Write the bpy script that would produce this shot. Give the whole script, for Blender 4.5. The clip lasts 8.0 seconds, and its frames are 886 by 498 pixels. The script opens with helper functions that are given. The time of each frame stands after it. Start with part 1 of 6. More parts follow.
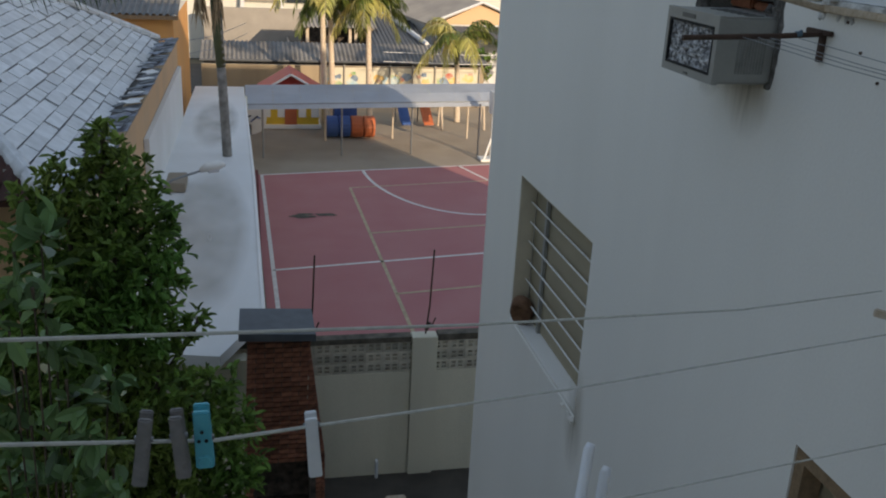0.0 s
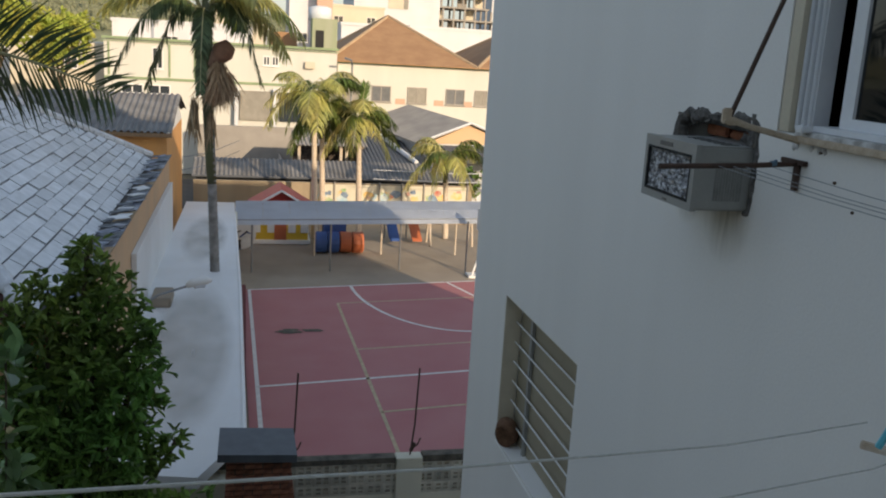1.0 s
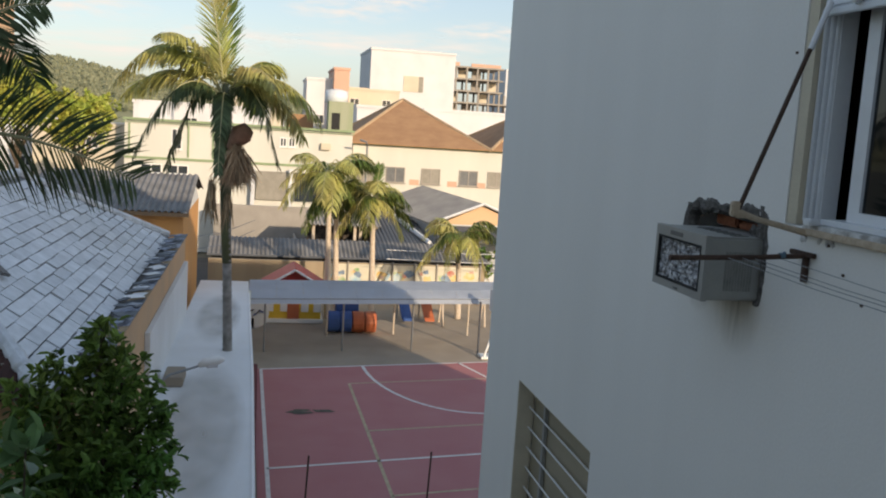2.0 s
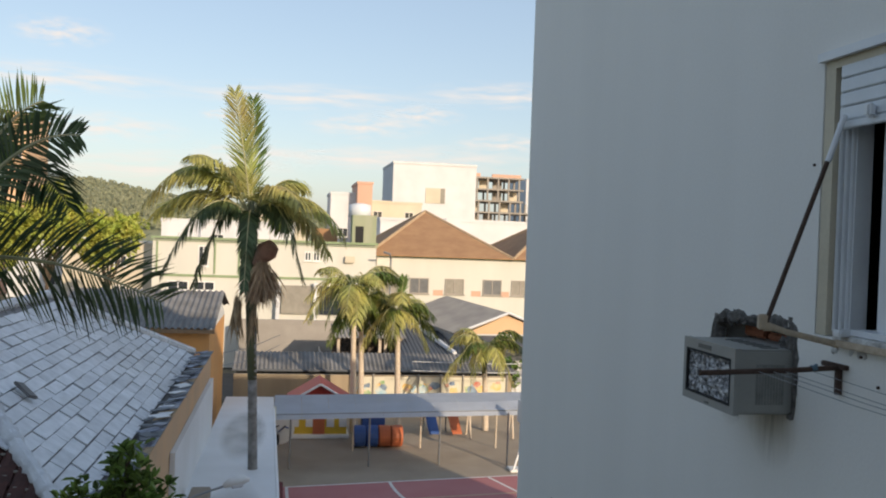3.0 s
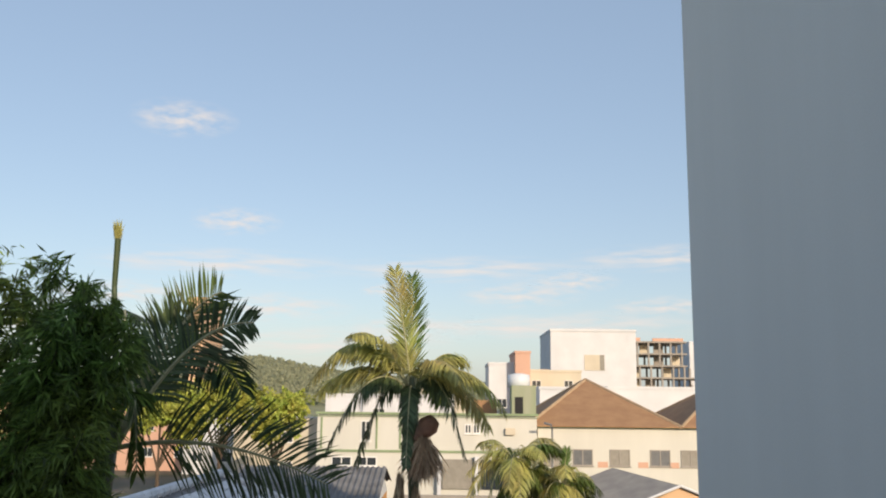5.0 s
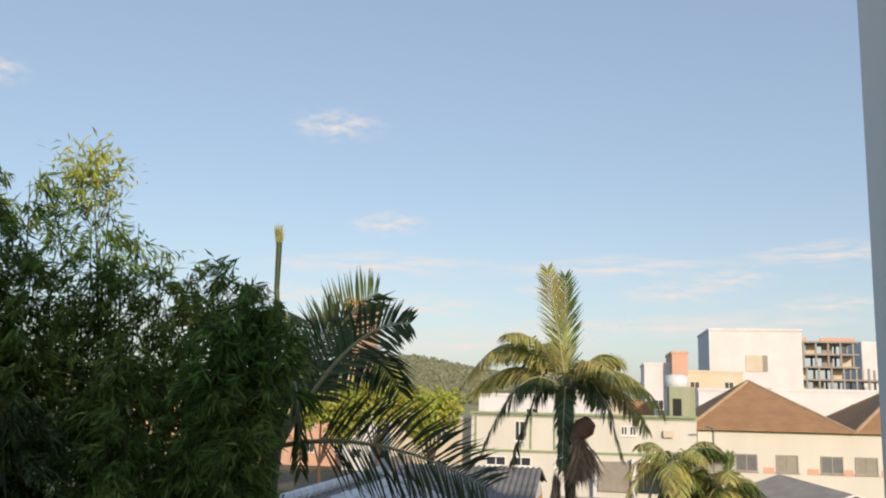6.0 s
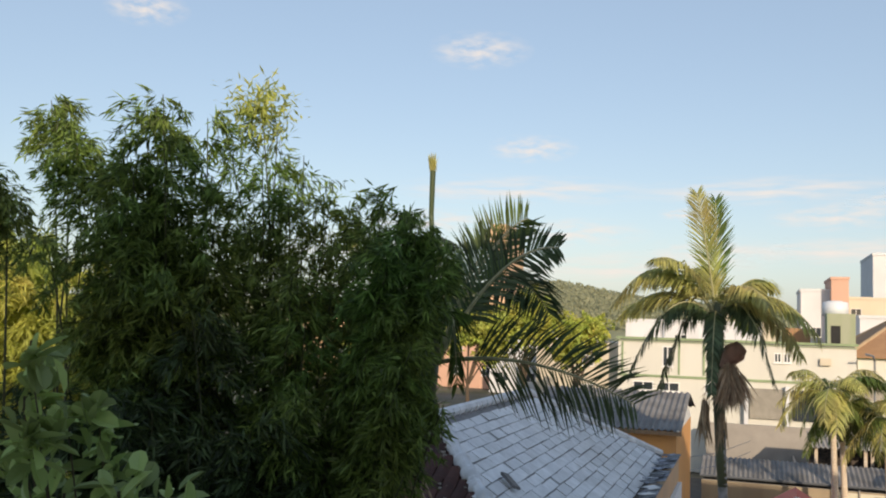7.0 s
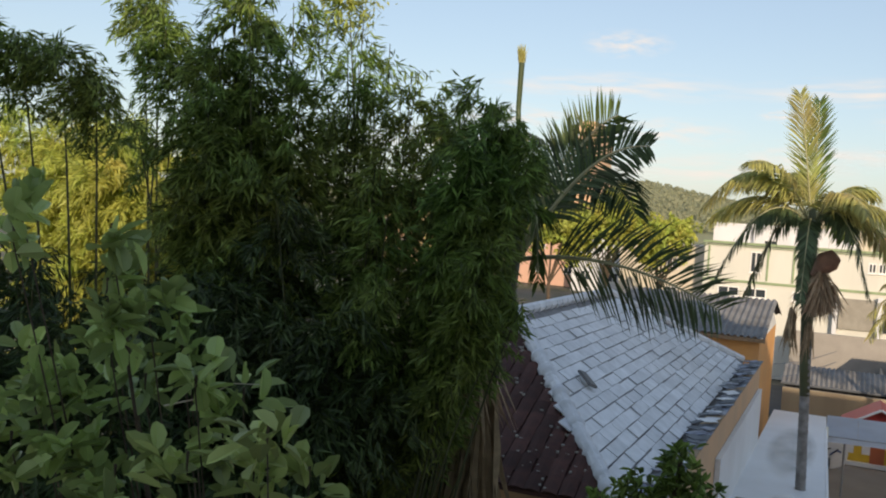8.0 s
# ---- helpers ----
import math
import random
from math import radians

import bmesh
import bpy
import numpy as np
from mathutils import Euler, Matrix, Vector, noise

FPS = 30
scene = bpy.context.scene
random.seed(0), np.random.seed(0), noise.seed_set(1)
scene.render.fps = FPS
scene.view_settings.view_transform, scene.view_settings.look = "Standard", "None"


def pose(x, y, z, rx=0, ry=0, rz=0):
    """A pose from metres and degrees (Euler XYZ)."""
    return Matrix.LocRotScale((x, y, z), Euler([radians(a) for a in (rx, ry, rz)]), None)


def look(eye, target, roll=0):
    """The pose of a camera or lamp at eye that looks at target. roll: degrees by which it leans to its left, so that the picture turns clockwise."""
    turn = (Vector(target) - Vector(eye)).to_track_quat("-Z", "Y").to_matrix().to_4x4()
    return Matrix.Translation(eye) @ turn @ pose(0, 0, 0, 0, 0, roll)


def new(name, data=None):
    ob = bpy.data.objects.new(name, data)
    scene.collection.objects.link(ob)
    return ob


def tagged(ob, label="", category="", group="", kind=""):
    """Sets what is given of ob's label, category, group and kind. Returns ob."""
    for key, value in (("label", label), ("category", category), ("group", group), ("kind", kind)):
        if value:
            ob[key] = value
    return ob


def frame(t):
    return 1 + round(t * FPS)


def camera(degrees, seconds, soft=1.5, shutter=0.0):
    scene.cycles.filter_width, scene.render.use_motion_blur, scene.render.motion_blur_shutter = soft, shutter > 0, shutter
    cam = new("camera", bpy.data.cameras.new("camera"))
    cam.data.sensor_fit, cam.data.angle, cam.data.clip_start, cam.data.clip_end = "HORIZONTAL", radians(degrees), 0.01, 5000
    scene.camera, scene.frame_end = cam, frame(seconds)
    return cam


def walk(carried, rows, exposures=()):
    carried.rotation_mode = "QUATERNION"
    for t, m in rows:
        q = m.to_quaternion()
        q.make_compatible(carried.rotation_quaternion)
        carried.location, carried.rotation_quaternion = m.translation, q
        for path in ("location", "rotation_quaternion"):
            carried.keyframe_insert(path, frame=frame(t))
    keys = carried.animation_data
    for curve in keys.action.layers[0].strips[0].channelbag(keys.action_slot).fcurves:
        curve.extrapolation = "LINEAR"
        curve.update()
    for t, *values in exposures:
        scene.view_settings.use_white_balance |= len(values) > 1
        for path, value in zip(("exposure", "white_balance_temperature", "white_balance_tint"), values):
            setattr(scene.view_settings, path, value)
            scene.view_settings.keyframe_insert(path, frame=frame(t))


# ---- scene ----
cam = camera(52.1, 8.0, soft=2.0)
PATH = [
    (0, (-0.05, -0.052, 8.082), (0.354, 1.786, 7.405), 2.9),
    (0.5, (-0.009, -0.021, 8.086), (0.424, 1.853, 7.538), 4.0),
    (1, (-0.005, -0.019, 8.115), (0.425, 1.886, 7.682), 3.4),
    (1.5, (0.0, -0.025, 8.141), (0.424, 1.9, 7.802), 3.3),
    (1.7, (-0.017, -0.065, 8.152), (0.399, 1.866, 7.839), 3.6),
    (3, (-0.03, -0.082, 8.217), (0.308, 1.889, 8.191), 2.1),
    (3.5, (-0.026, -0.086, 8.234), (0.274, 1.89, 8.32), 2.1),
    (4, (-0.038, -0.1, 8.251), (0.199, 1.877, 8.437), 1.6),
    (4.2, (-0.045, -0.115, 8.261), (0.169, 1.861, 8.484), 1.3),
    (5.5, (-0.062, -0.042, 8.286), (-0.252, 1.917, 8.644), 0.9),
    (6, (-0.107, 0.039, 8.298), (-0.449, 1.982, 8.627), 1.3),
    (6.5, (-0.105, -0.118, 8.27), (-0.622, 1.799, 8.508), 0.9),
    (7, (-0.079, -0.28, 8.252), (-0.729, 1.605, 8.411), 1.8),
    (7.5, (-0.083, -0.289, 8.247), (-0.834, 1.563, 8.306), 3.3),
    (8, (-0.112, -0.159, 8.257), (-0.926, 1.667, 8.176), 3.9),
]
walk(cam, [(t, look(eye, target, roll)) for t, eye, target, roll in PATH], exposures=[(0, 0.80, 7650, 14), (1.5, 0.76, 7450, 14), (3.5, 0.70, 7200, 14), (5.5, 0.57, 7050, 14), (8, 0.70, 7300, 14)])

# ---- world and sun ----
SUN_AZ, SUN_EL = radians(155), radians(17.5)
world = bpy.data.worlds.new("sky")
scene.world = world
world.use_nodes = True
wn = world.node_tree
sky = wn.nodes.new("ShaderNodeTexSky")
sky.sky_type, sky.sun_disc = "NISHITA", False
sky.sun_elevation, sky.sun_rotation, sky.altitude = SUN_EL, SUN_AZ, 20
sky.air_density, sky.dust_density, sky.ozone_density = 1.0, 1.2, 1.2
haze = wn.nodes.new("ShaderNodeMix")
haze.data_type = "RGBA"
haze.inputs[0].default_value, haze.inputs[7].default_value = 0.5, (1.9, 2.75, 3.95, 1)
wn.links.new(sky.outputs["Color"], haze.inputs[6])
wn.links.new(haze.outputs[2], wn.nodes["Background"].inputs["Color"])
wn.nodes["Background"].inputs["Strength"].default_value = 0.118
sun = new("sun", bpy.data.lights.new("sun", "SUN"))
sun.data.energy, sun.data.angle, sun.data.color = 2.45, radians(0.6), (1.0, 0.87, 0.69)
sun_from = Vector((math.sin(SUN_AZ) * math.cos(SUN_EL), math.cos(SUN_AZ) * math.cos(SUN_EL), math.sin(SUN_EL)))
sun.matrix_world = look(sun_from * 60, (0, 0, 0))


# ---- materials ----
def mat(name, color, rough=0.7, vary=0.15, scale=6.0, bump=0.2, metal=0.0, fine=60.0, second=None, spread=0.5, per="", streak=False, spec=0.4):
    """A surface with a broad stain and a fine grain, both at real size."""
    m = bpy.data.materials.new(name)
    m.use_nodes = True
    n, link = m.node_tree.nodes, m.node_tree.links.new
    b = n["Principled BSDF"]
    b.inputs["Roughness"].default_value, b.inputs["Metallic"].default_value = rough, metal
    b.inputs["Specular IOR Level"].default_value = spec
    where = n.new("ShaderNodeTexCoord").outputs["Object"]
    geo = n.new("ShaderNodeNewGeometry")
    if per in ("", "tile"):
        where = geo.outputs["Position"]
    plain = where
    if streak:
        mapping = n.new("ShaderNodeMapping")
        mapping.inputs["Scale"].default_value = (1, 1, 0.12)
        link(where, mapping.inputs["Vector"])
        where = mapping.outputs["Vector"]
    broad, grain = n.new("ShaderNodeTexNoise"), n.new("ShaderNodeTexNoise")
    broad.inputs["Scale"].default_value, broad.inputs["Detail"].default_value = scale, 5
    grain.inputs["Scale"].default_value, grain.inputs["Detail"].default_value = fine, 4
    link(where, broad.inputs["Vector"])
    link(plain, grain.inputs["Vector"])
    ramp = n.new("ShaderNodeMapRange")
    ramp.inputs["From Min"].default_value, ramp.inputs["From Max"].default_value = 0.5 - spread * 0.35, 0.5 + spread * 0.35
    link(broad.outputs["Fac"], ramp.inputs["Value"])
    mix = n.new("ShaderNodeMix")
    mix.data_type = "RGBA"
    other = second or tuple(c * (1 - vary) for c in color)
    mix.inputs[6].default_value, mix.inputs[7].default_value = (*color, 1), (*other, 1)
    link(ramp.outputs["Result"], mix.inputs[0])
    hsv = n.new("ShaderNodeHueSaturation")
    link(mix.outputs[2], hsv.inputs["Color"])
    val = n.new("ShaderNodeMapRange")
    val.inputs["To Min"].default_value, val.inputs["To Max"].default_value = 1 - vary * 0.8, 1 + vary * 0.8
    if per in ("object", "tile"):
        link(n.new("ShaderNodeObjectInfo").outputs["Random"], val.inputs["Value"])
    elif per == "island":
        link(geo.outputs["Random Per Island"], val.inputs["Value"])
    else:
        link(grain.outputs["Fac"], val.inputs["Value"])
    link(val.outputs["Result"], hsv.inputs["Value"])
    link(hsv.outputs["Color"], b.inputs["Base Color"])
    if bump:
        bp = n.new("ShaderNodeBump")
        bp.inputs["Strength"].default_value, bp.inputs["Distance"].default_value = bump, 0.01
        link(grain.outputs["Fac"], bp.inputs["Height"])
        link(bp.outputs["Normal"], b.inputs["Normal"])
    return m


def soften(m, inner, most, stretch):
    """Fades a stain out from its middle to the rim of a disc of radius 1, broken up by noise."""
    n, link = m.node_tree.nodes, m.node_tree.links.new
    at, size, fall, broken, turn, times = (n.new("ShaderNode" + k) for k in ("TexCoord", "VectorMath", "MapRange", "TexNoise", "Mapping", "Math"))
    size.operation, times.operation = "LENGTH", "MULTIPLY"
    link(at.outputs["Object"], size.inputs[0])
    link(size.outputs["Value"], fall.inputs["Value"])
    for key, value in (("From Min", inner), ("From Max", 1.0), ("To Min", most), ("To Max", 0.0)):
        fall.inputs[key].default_value = value
    turn.inputs["Scale"].default_value = stretch
    link(at.outputs["Object"], turn.inputs["Vector"])
    link(turn.outputs["Vector"], broken.inputs["Vector"])
    broken.inputs["Scale"].default_value = 1.2
    link(fall.outputs["Result"], times.inputs[0])
    link(broken.outputs["Fac"], times.inputs[1])
    link(times.outputs["Value"], n["Principled BSDF"].inputs["Alpha"])
    return m


def leaf_mat(name, color, vary=0.35, glow=0.35, hue=0.03, rough=0.45):
    """A leaf: a gloss over a skin that lets some light through; each leaf has its own tone."""
    m = bpy.data.materials.new(name)
    m.use_nodes = True
    n, link = m.node_tree.nodes, m.node_tree.links.new
    b = n["Principled BSDF"]
    b.inputs["Roughness"].default_value = rough
    b.inputs["Specular IOR Level"].default_value = 0.35
    rnd = n.new("ShaderNodeNewGeometry").outputs["Random Per Island"]
    noise_node = n.new("ShaderNodeTexNoise")
    noise_node.inputs["Scale"].default_value = 0.9
    link(n.new("ShaderNodeNewGeometry").outputs["Position"], noise_node.inputs["Vector"])
    hsv = n.new("ShaderNodeHueSaturation")
    hsv.inputs["Color"].default_value = (*color, 1)
    val, hu = n.new("ShaderNodeMapRange"), n.new("ShaderNodeMapRange")
    val.inputs["To Min"].default_value, val.inputs["To Max"].default_value = 1 - vary, 1 + vary
    hu.inputs["From Min"].default_value, hu.inputs["From Max"].default_value = 0.3, 0.7
    hu.inputs["To Min"].default_value, hu.inputs["To Max"].default_value = 0.5 - hue, 0.5 + hue
    link(rnd, val.inputs["Value"])
    link(noise_node.outputs["Fac"], hu.inputs["Value"])
    link(val.outputs["Result"], hsv.inputs["Value"])
    link(hu.outputs["Result"], hsv.inputs["Hue"])
    link(hsv.outputs["Color"], b.inputs["Base Color"])
    tr, mixer = n.new("ShaderNodeBsdfTranslucent"), n.new("ShaderNodeMixShader")
    link(hsv.outputs["Color"], tr.inputs["Color"])
    mixer.inputs["Fac"].default_value = glow
    link(b.outputs["BSDF"], mixer.inputs[1])
    link(tr.outputs["BSDF"], mixer.inputs[2])
    link(mixer.outputs["Shader"], n["Material Output"].inputs["Surface"])
    return m


WALL = mat("painted_render", (0.82, 0.80, 0.76), 0.85, 0.05, 1.5, 0.10, second=(0.765, 0.745, 0.705), spread=0.9, streak=True)
CREAM = mat("cream_paint", (0.62, 0.55, 0.42), 0.7, 0.12, 5)
WHITE = mat("white_paint", (0.78, 0.78, 0.76), 0.5, 0.06, 8, 0.05)
ALU = mat("white_aluminium", (0.72, 0.74, 0.76), 0.35, 0.05, 8, 0.03)
PVC = mat("shutter_plastic", (0.66, 0.70, 0.74), 0.4, 0.06, 8, 0.03)
# near-black, for black parts and for rooms coloured as unlit
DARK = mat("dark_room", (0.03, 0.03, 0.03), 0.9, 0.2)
RUST = mat("rusty_iron", (0.10, 0.06, 0.045), 0.7, 0.3, 14, 0.3, 0.3)
STEEL = mat("grey_steel", (0.30, 0.31, 0.32), 0.45, 0.15, 8, 0.1, 0.7)
WOOD = mat("weathered_wood", (0.30, 0.20, 0.12), 0.8, 0.3, 18, 0.3)
PALEWOOD = mat("pale_worn_wood", (0.50, 0.38, 0.27), 0.8, 0.25, 18, 0.3, second=(0.62, 0.56, 0.48))
ACGREY = mat("grey_enamel", (0.30, 0.30, 0.28), 0.45, 0.08, 9, 0.05)
ACDARK = mat("dark_grey_enamel", (0.12, 0.12, 0.115), 0.5, 0.1, 9, 0.05)
ACLOUVRE = mat("shaded_louvre", (0.235, 0.235, 0.22), 0.6, 0.2, 20)
FOIL = mat("coil_fins", (0.55, 0.55, 0.56), 0.35, 0.4, 38, 0.9, 0.6, 90, second=(0.10, 0.10, 0.105), spread=0.4)
BROKEN = mat("broken_masonry", (0.16, 0.15, 0.14), 0.95, 0.4, 22, 1.0, second=(0.06, 0.055, 0.05))
# red brick with the recess's shade put into its colour
HOLLOWSHADE = mat("sooty_hollow", (0.06, 0.025, 0.018), 0.95, 0.3, 18, 0.4)
BRICKRED = mat("hollow_brick", (0.34, 0.12, 0.06), 0.9, 0.35, 30, 0.6)
MUD = mat("dried_mud", (0.20, 0.105, 0.06), 0.95, 0.3, 25, 0.9, second=(0.12, 0.06, 0.035))
BRICK = mat("burnt_brick", (0.36, 0.145, 0.085), 0.9, 0.45, 12, 0.6, second=(0.19, 0.075, 0.05), per="object")
MORTAR = mat("sooty_mortar", (0.15, 0.12, 0.10), 0.95, 0.4, 9, 0.5, second=(0.035, 0.03, 0.028))
SLATE = mat("dark_sheet_metal", (0.10, 0.11, 0.125), 0.55, 0.2, 6, 0.1)
YARDWALL = mat("yellowed_paint", (0.72, 0.68, 0.55), 0.85, 0.15, 1.2, 0.3, second=(0.60, 0.57, 0.46), streak=True)
BLOCK = mat("vent_block", (0.66, 0.62, 0.52), 0.9, 0.3, 5, 0.5, second=(0.42, 0.39, 0.32), spread=0.5, per="object")
MOSS = mat("mossy_concrete", (0.055, 0.05, 0.04), 0.95, 0.4, 6, 0.7, second=(0.16, 0.14, 0.11))
COURT = mat("red_court_paint", (0.40, 0.135, 0.140), 0.75, 0.12, 0.7, 0.15, second=(0.44, 0.19, 0.185), spread=0.9)
LINEW = mat("white_line_paint", (0.74, 0.70, 0.67), 0.8, 0.2, 6)
LINET = mat("tan_line_paint", (0.52, 0.41, 0.27), 0.8, 0.25, 6)
KERB = mat("dark_red_kerb", (0.16, 0.035, 0.04), 0.8, 0.2, 3)
PAVE = mat("worn_concrete", (0.37, 0.31, 0.24), 0.9, 0.25, 0.8, 0.3, second=(0.28, 0.23, 0.18), spread=0.8)
EARTH = mat("ground_mix", (0.16, 0.14, 0.11), 0.95, 0.35, 0.15, 0.3, second=(0.09, 0.10, 0.05))
ASPHALT = mat("asphalt", (0.07, 0.07, 0.07), 0.9, 0.3, 1.5, 0.3)
YARD = mat("damp_yard_concrete", (0.09, 0.08, 0.07), 0.85, 0.4, 2.0, 0.3, second=(0.05, 0.045, 0.04))
FLATROOF = mat("white_roof_coating", (0.78, 0.79, 0.80), 0.6, 0.10, 0.6, 0.15, second=(0.68, 0.68, 0.67), spread=0.7)
FLATSTAIN = soften(mat("dusty_roof_coating", (0.52, 0.49, 0.44), 0.85, 0.15, 1.0, 0.2), 0.70, 0.6, (0.8, 2.5, 1))
# white sheet tinted blue: its shade put into the colour
CANOPY = mat("white_sheet_canopy", (0.62, 0.67, 0.74), 0.5, 0.10, 1.5, 0.1)
TILEW = mat("white_coated_tile", (0.75, 0.77, 0.80), 0.85, 0.11, 5.0, 0.5, fine=30, second=(0.60, 0.62, 0.64), spread=0.6, per="tile")
TILEB = mat("dark_clay_tile", (0.085, 0.035, 0.028), 0.85, 0.45, 8, 0.6, second=(0.05, 0.025, 0.022), per="object")
TILEGAP = mat("dirty_tile_joint", (0.26, 0.26, 0.27), 0.95, 0.3, 6)
# brown from dirt, and from shade put into the colour
DULLWALL = mat("dirty_brown_render", (0.40, 0.32, 0.22), 0.9, 0.2, 1.0, 0.3, second=(0.28, 0.22, 0.16), streak=True)
LICHEN = mat("pale_lichen", (0.40, 0.38, 0.34), 0.95, 0.3, 14, 0.5)
ORANGE = mat("orange_render", (0.72, 0.36, 0.12), 0.85, 0.12, 1.2, 0.25, second=(0.62, 0.32, 0.13), streak=True)
PEACH = mat("peach_render", (0.66, 0.42, 0.24), 0.85, 0.12, 1.2, 0.25, second=(0.56, 0.38, 0.24), streak=True)
FIBRO = mat("fibre_cement_sheet", (0.25, 0.245, 0.24), 0.9, 0.3, 1.2, 0.3, second=(0.15, 0.145, 0.14))
TANSHEET = mat("tan_sheet_roof", (0.40, 0.36, 0.31), 0.9, 0.15, 1.2, 0.3, second=(0.31, 0.28, 0.25))
FLASH = mat("blue_grey_flashing", (0.20, 0.24, 0.32), 0.4, 0.3, 6, 0.1, 0.4, second=(0.10, 0.09, 0.12))
GREENW = mat("pale_yellow_render", (0.63, 0.62, 0.56), 0.85, 0.08, 0.8, 0.15, streak=True)
GREENT = mat("green_trim", (0.27, 0.35, 0.20), 0.7, 0.2, 4)
FARWHITE = mat("far_white_render", (0.67, 0.68, 0.70), 0.85, 0.10, 0.4, 0.1)
FARCREAM = mat("far_cream_render", (0.63, 0.56, 0.44), 0.85, 0.10, 0.4, 0.1)
FARPINK = mat("far_pink_render", (0.62, 0.38, 0.28), 0.85, 0.08, 0.4, 0.1)
FARORANGE = mat("far_orange_render", (0.66, 0.44, 0.27), 0.85, 0.08, 0.4, 0.1)
MOSSGREEN = mat("green_mossy_render", (0.24, 0.30, 0.17), 0.9, 0.3, 1.0, 0.3, second=(0.34, 0.36, 0.26), streak=True)
BROWNROOF = mat("brown_clay_roof", (0.40, 0.235, 0.125), 0.9, 0.18, 1.2, 0.4, second=(0.33, 0.185, 0.10), fine=14)
HIPCAP = mat("pale_hip_tile", (0.46, 0.33, 0.21), 0.9, 0.2, 2, 0.3)
CONCRETE = mat("raw_concrete", (0.36, 0.33, 0.295), 0.9, 0.2, 1.0, 0.2)
PANE = mat("window_pane", (0.04, 0.05, 0.06), 0.12, 0.1, 3, 0.0, spec=0.6)
GREYPANE = mat("grey_curtained_pane", (0.16, 0.17, 0.18), 0.3, 0.25, 3, 0.0)
SHUTPANE = mat("closed_blind", (0.30, 0.28, 0.24), 0.6, 0.2, 3)
RED = mat("red_plastic", (0.55, 0.07, 0.06), 0.5, 0.15, 3, 0.05)
BLUE = mat("blue_plastic", (0.04, 0.10, 0.30), 0.5, 0.15, 3, 0.05)
YELLOW = mat("yellow_plastic", (0.75, 0.48, 0.05), 0.5, 0.15, 3, 0.05)
TERRA = mat("orange_red_plastic", (0.50, 0.14, 0.06), 0.5, 0.15, 3, 0.05)
ROPE = mat("pale_rope", (0.62, 0.62, 0.58), 0.8, 0.15, 40, 0.4)
WIRE = mat("grey_wire", (0.22, 0.23, 0.24), 0.6, 0.1, 20)
TURQ = mat("turquoise_plastic", (0.08, 0.50, 0.62), 0.35, 0.08, 20, 0.03)
PEGWHITE = mat("white_plastic", (0.74, 0.76, 0.80), 0.4, 0.06, 20, 0.03)
PEGWOOD = mat("grey_peg_wood", (0.26, 0.25, 0.25), 0.85, 0.25, 40, 0.3)
BARK = mat("bark", (0.12, 0.09, 0.065), 0.95, 0.4, 8, 0.8)
PALMBARK = mat("ringed_palm_trunk", (0.33, 0.32, 0.30), 0.9, 0.35, 5, 0.6, second=(0.15, 0.14, 0.125))
SHAFT = mat("palm_crownshaft", (0.10, 0.11, 0.05), 0.5, 0.2, 5)
CULM = mat("bamboo_culm", (0.08, 0.085, 0.035), 0.5, 0.3, 4)
DEADLEAF = mat("dead_frond", (0.42, 0.30, 0.18), 0.9, 0.35, 10)
FRUIT = mat("palm_fruit_strands", (0.56, 0.40, 0.26), 0.8, 0.3, 10)
SPATHE = mat("palm_spathe", (0.36, 0.19, 0.12), 0.7, 0.3, 6)
RIB = mat("palm_rib", (0.42, 0.40, 0.22), 0.5, 0.2, 8)
TREELEAF = leaf_mat("glossy_tree_leaf", (0.155, 0.255, 0.060), 0.55)
SHRUBLEAF = leaf_mat("broad_shrub_leaf", (0.36, 0.46, 0.16), 0.45, 0.2, 0.025, 0.32)
# SHRUBLEAF darkened: the shade below the window put into the colour
SHADEDBROAD = leaf_mat("dark_broad_leaf", (0.13, 0.215, 0.085), 0.5, 0.15, 0.02, 0.3)
BAMBOOLEAF = leaf_mat("bamboo_leaf", (0.170, 0.240, 0.055), 0.65, 0.4)
# bamboo leaf darkened: the thicket's inner shade put into the colour
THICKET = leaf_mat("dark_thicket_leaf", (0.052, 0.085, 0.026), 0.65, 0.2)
# bamboo leaf again, with yellow sunlight put into its colour
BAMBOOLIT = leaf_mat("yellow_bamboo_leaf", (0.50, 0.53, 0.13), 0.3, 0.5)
# sunlit fronds are yellowed and shaded ones darkened in the leaflet colour
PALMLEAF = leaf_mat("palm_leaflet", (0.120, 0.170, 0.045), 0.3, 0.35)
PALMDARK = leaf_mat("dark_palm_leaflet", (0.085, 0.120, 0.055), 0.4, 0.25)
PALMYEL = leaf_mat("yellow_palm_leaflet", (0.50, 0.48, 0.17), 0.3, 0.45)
FARLEAF = leaf_mat("far_tree_leaf", (0.42, 0.46, 0.10), 0.3, 0.35)
# paled and evened: the distance haze is put into the foliage colour
HILLLEAF = leaf_mat("hill_foliage", (0.36, 0.37, 0.24), 0.06, 0.5, 0.02)


# ---- mesh helpers ----
def mesh_of(name, bm, material):
    me = bpy.data.meshes.new(name)
    if isinstance(bm, tuple):
        me.from_pydata(np.asarray(bm[0]).tolist(), [], np.asarray(bm[1]).tolist())
    else:
        bmesh.ops.recalc_face_normals(bm, faces=bm.faces)
        bm.to_mesh(me)
        bm.free()
    me.materials.append(material)
    return me


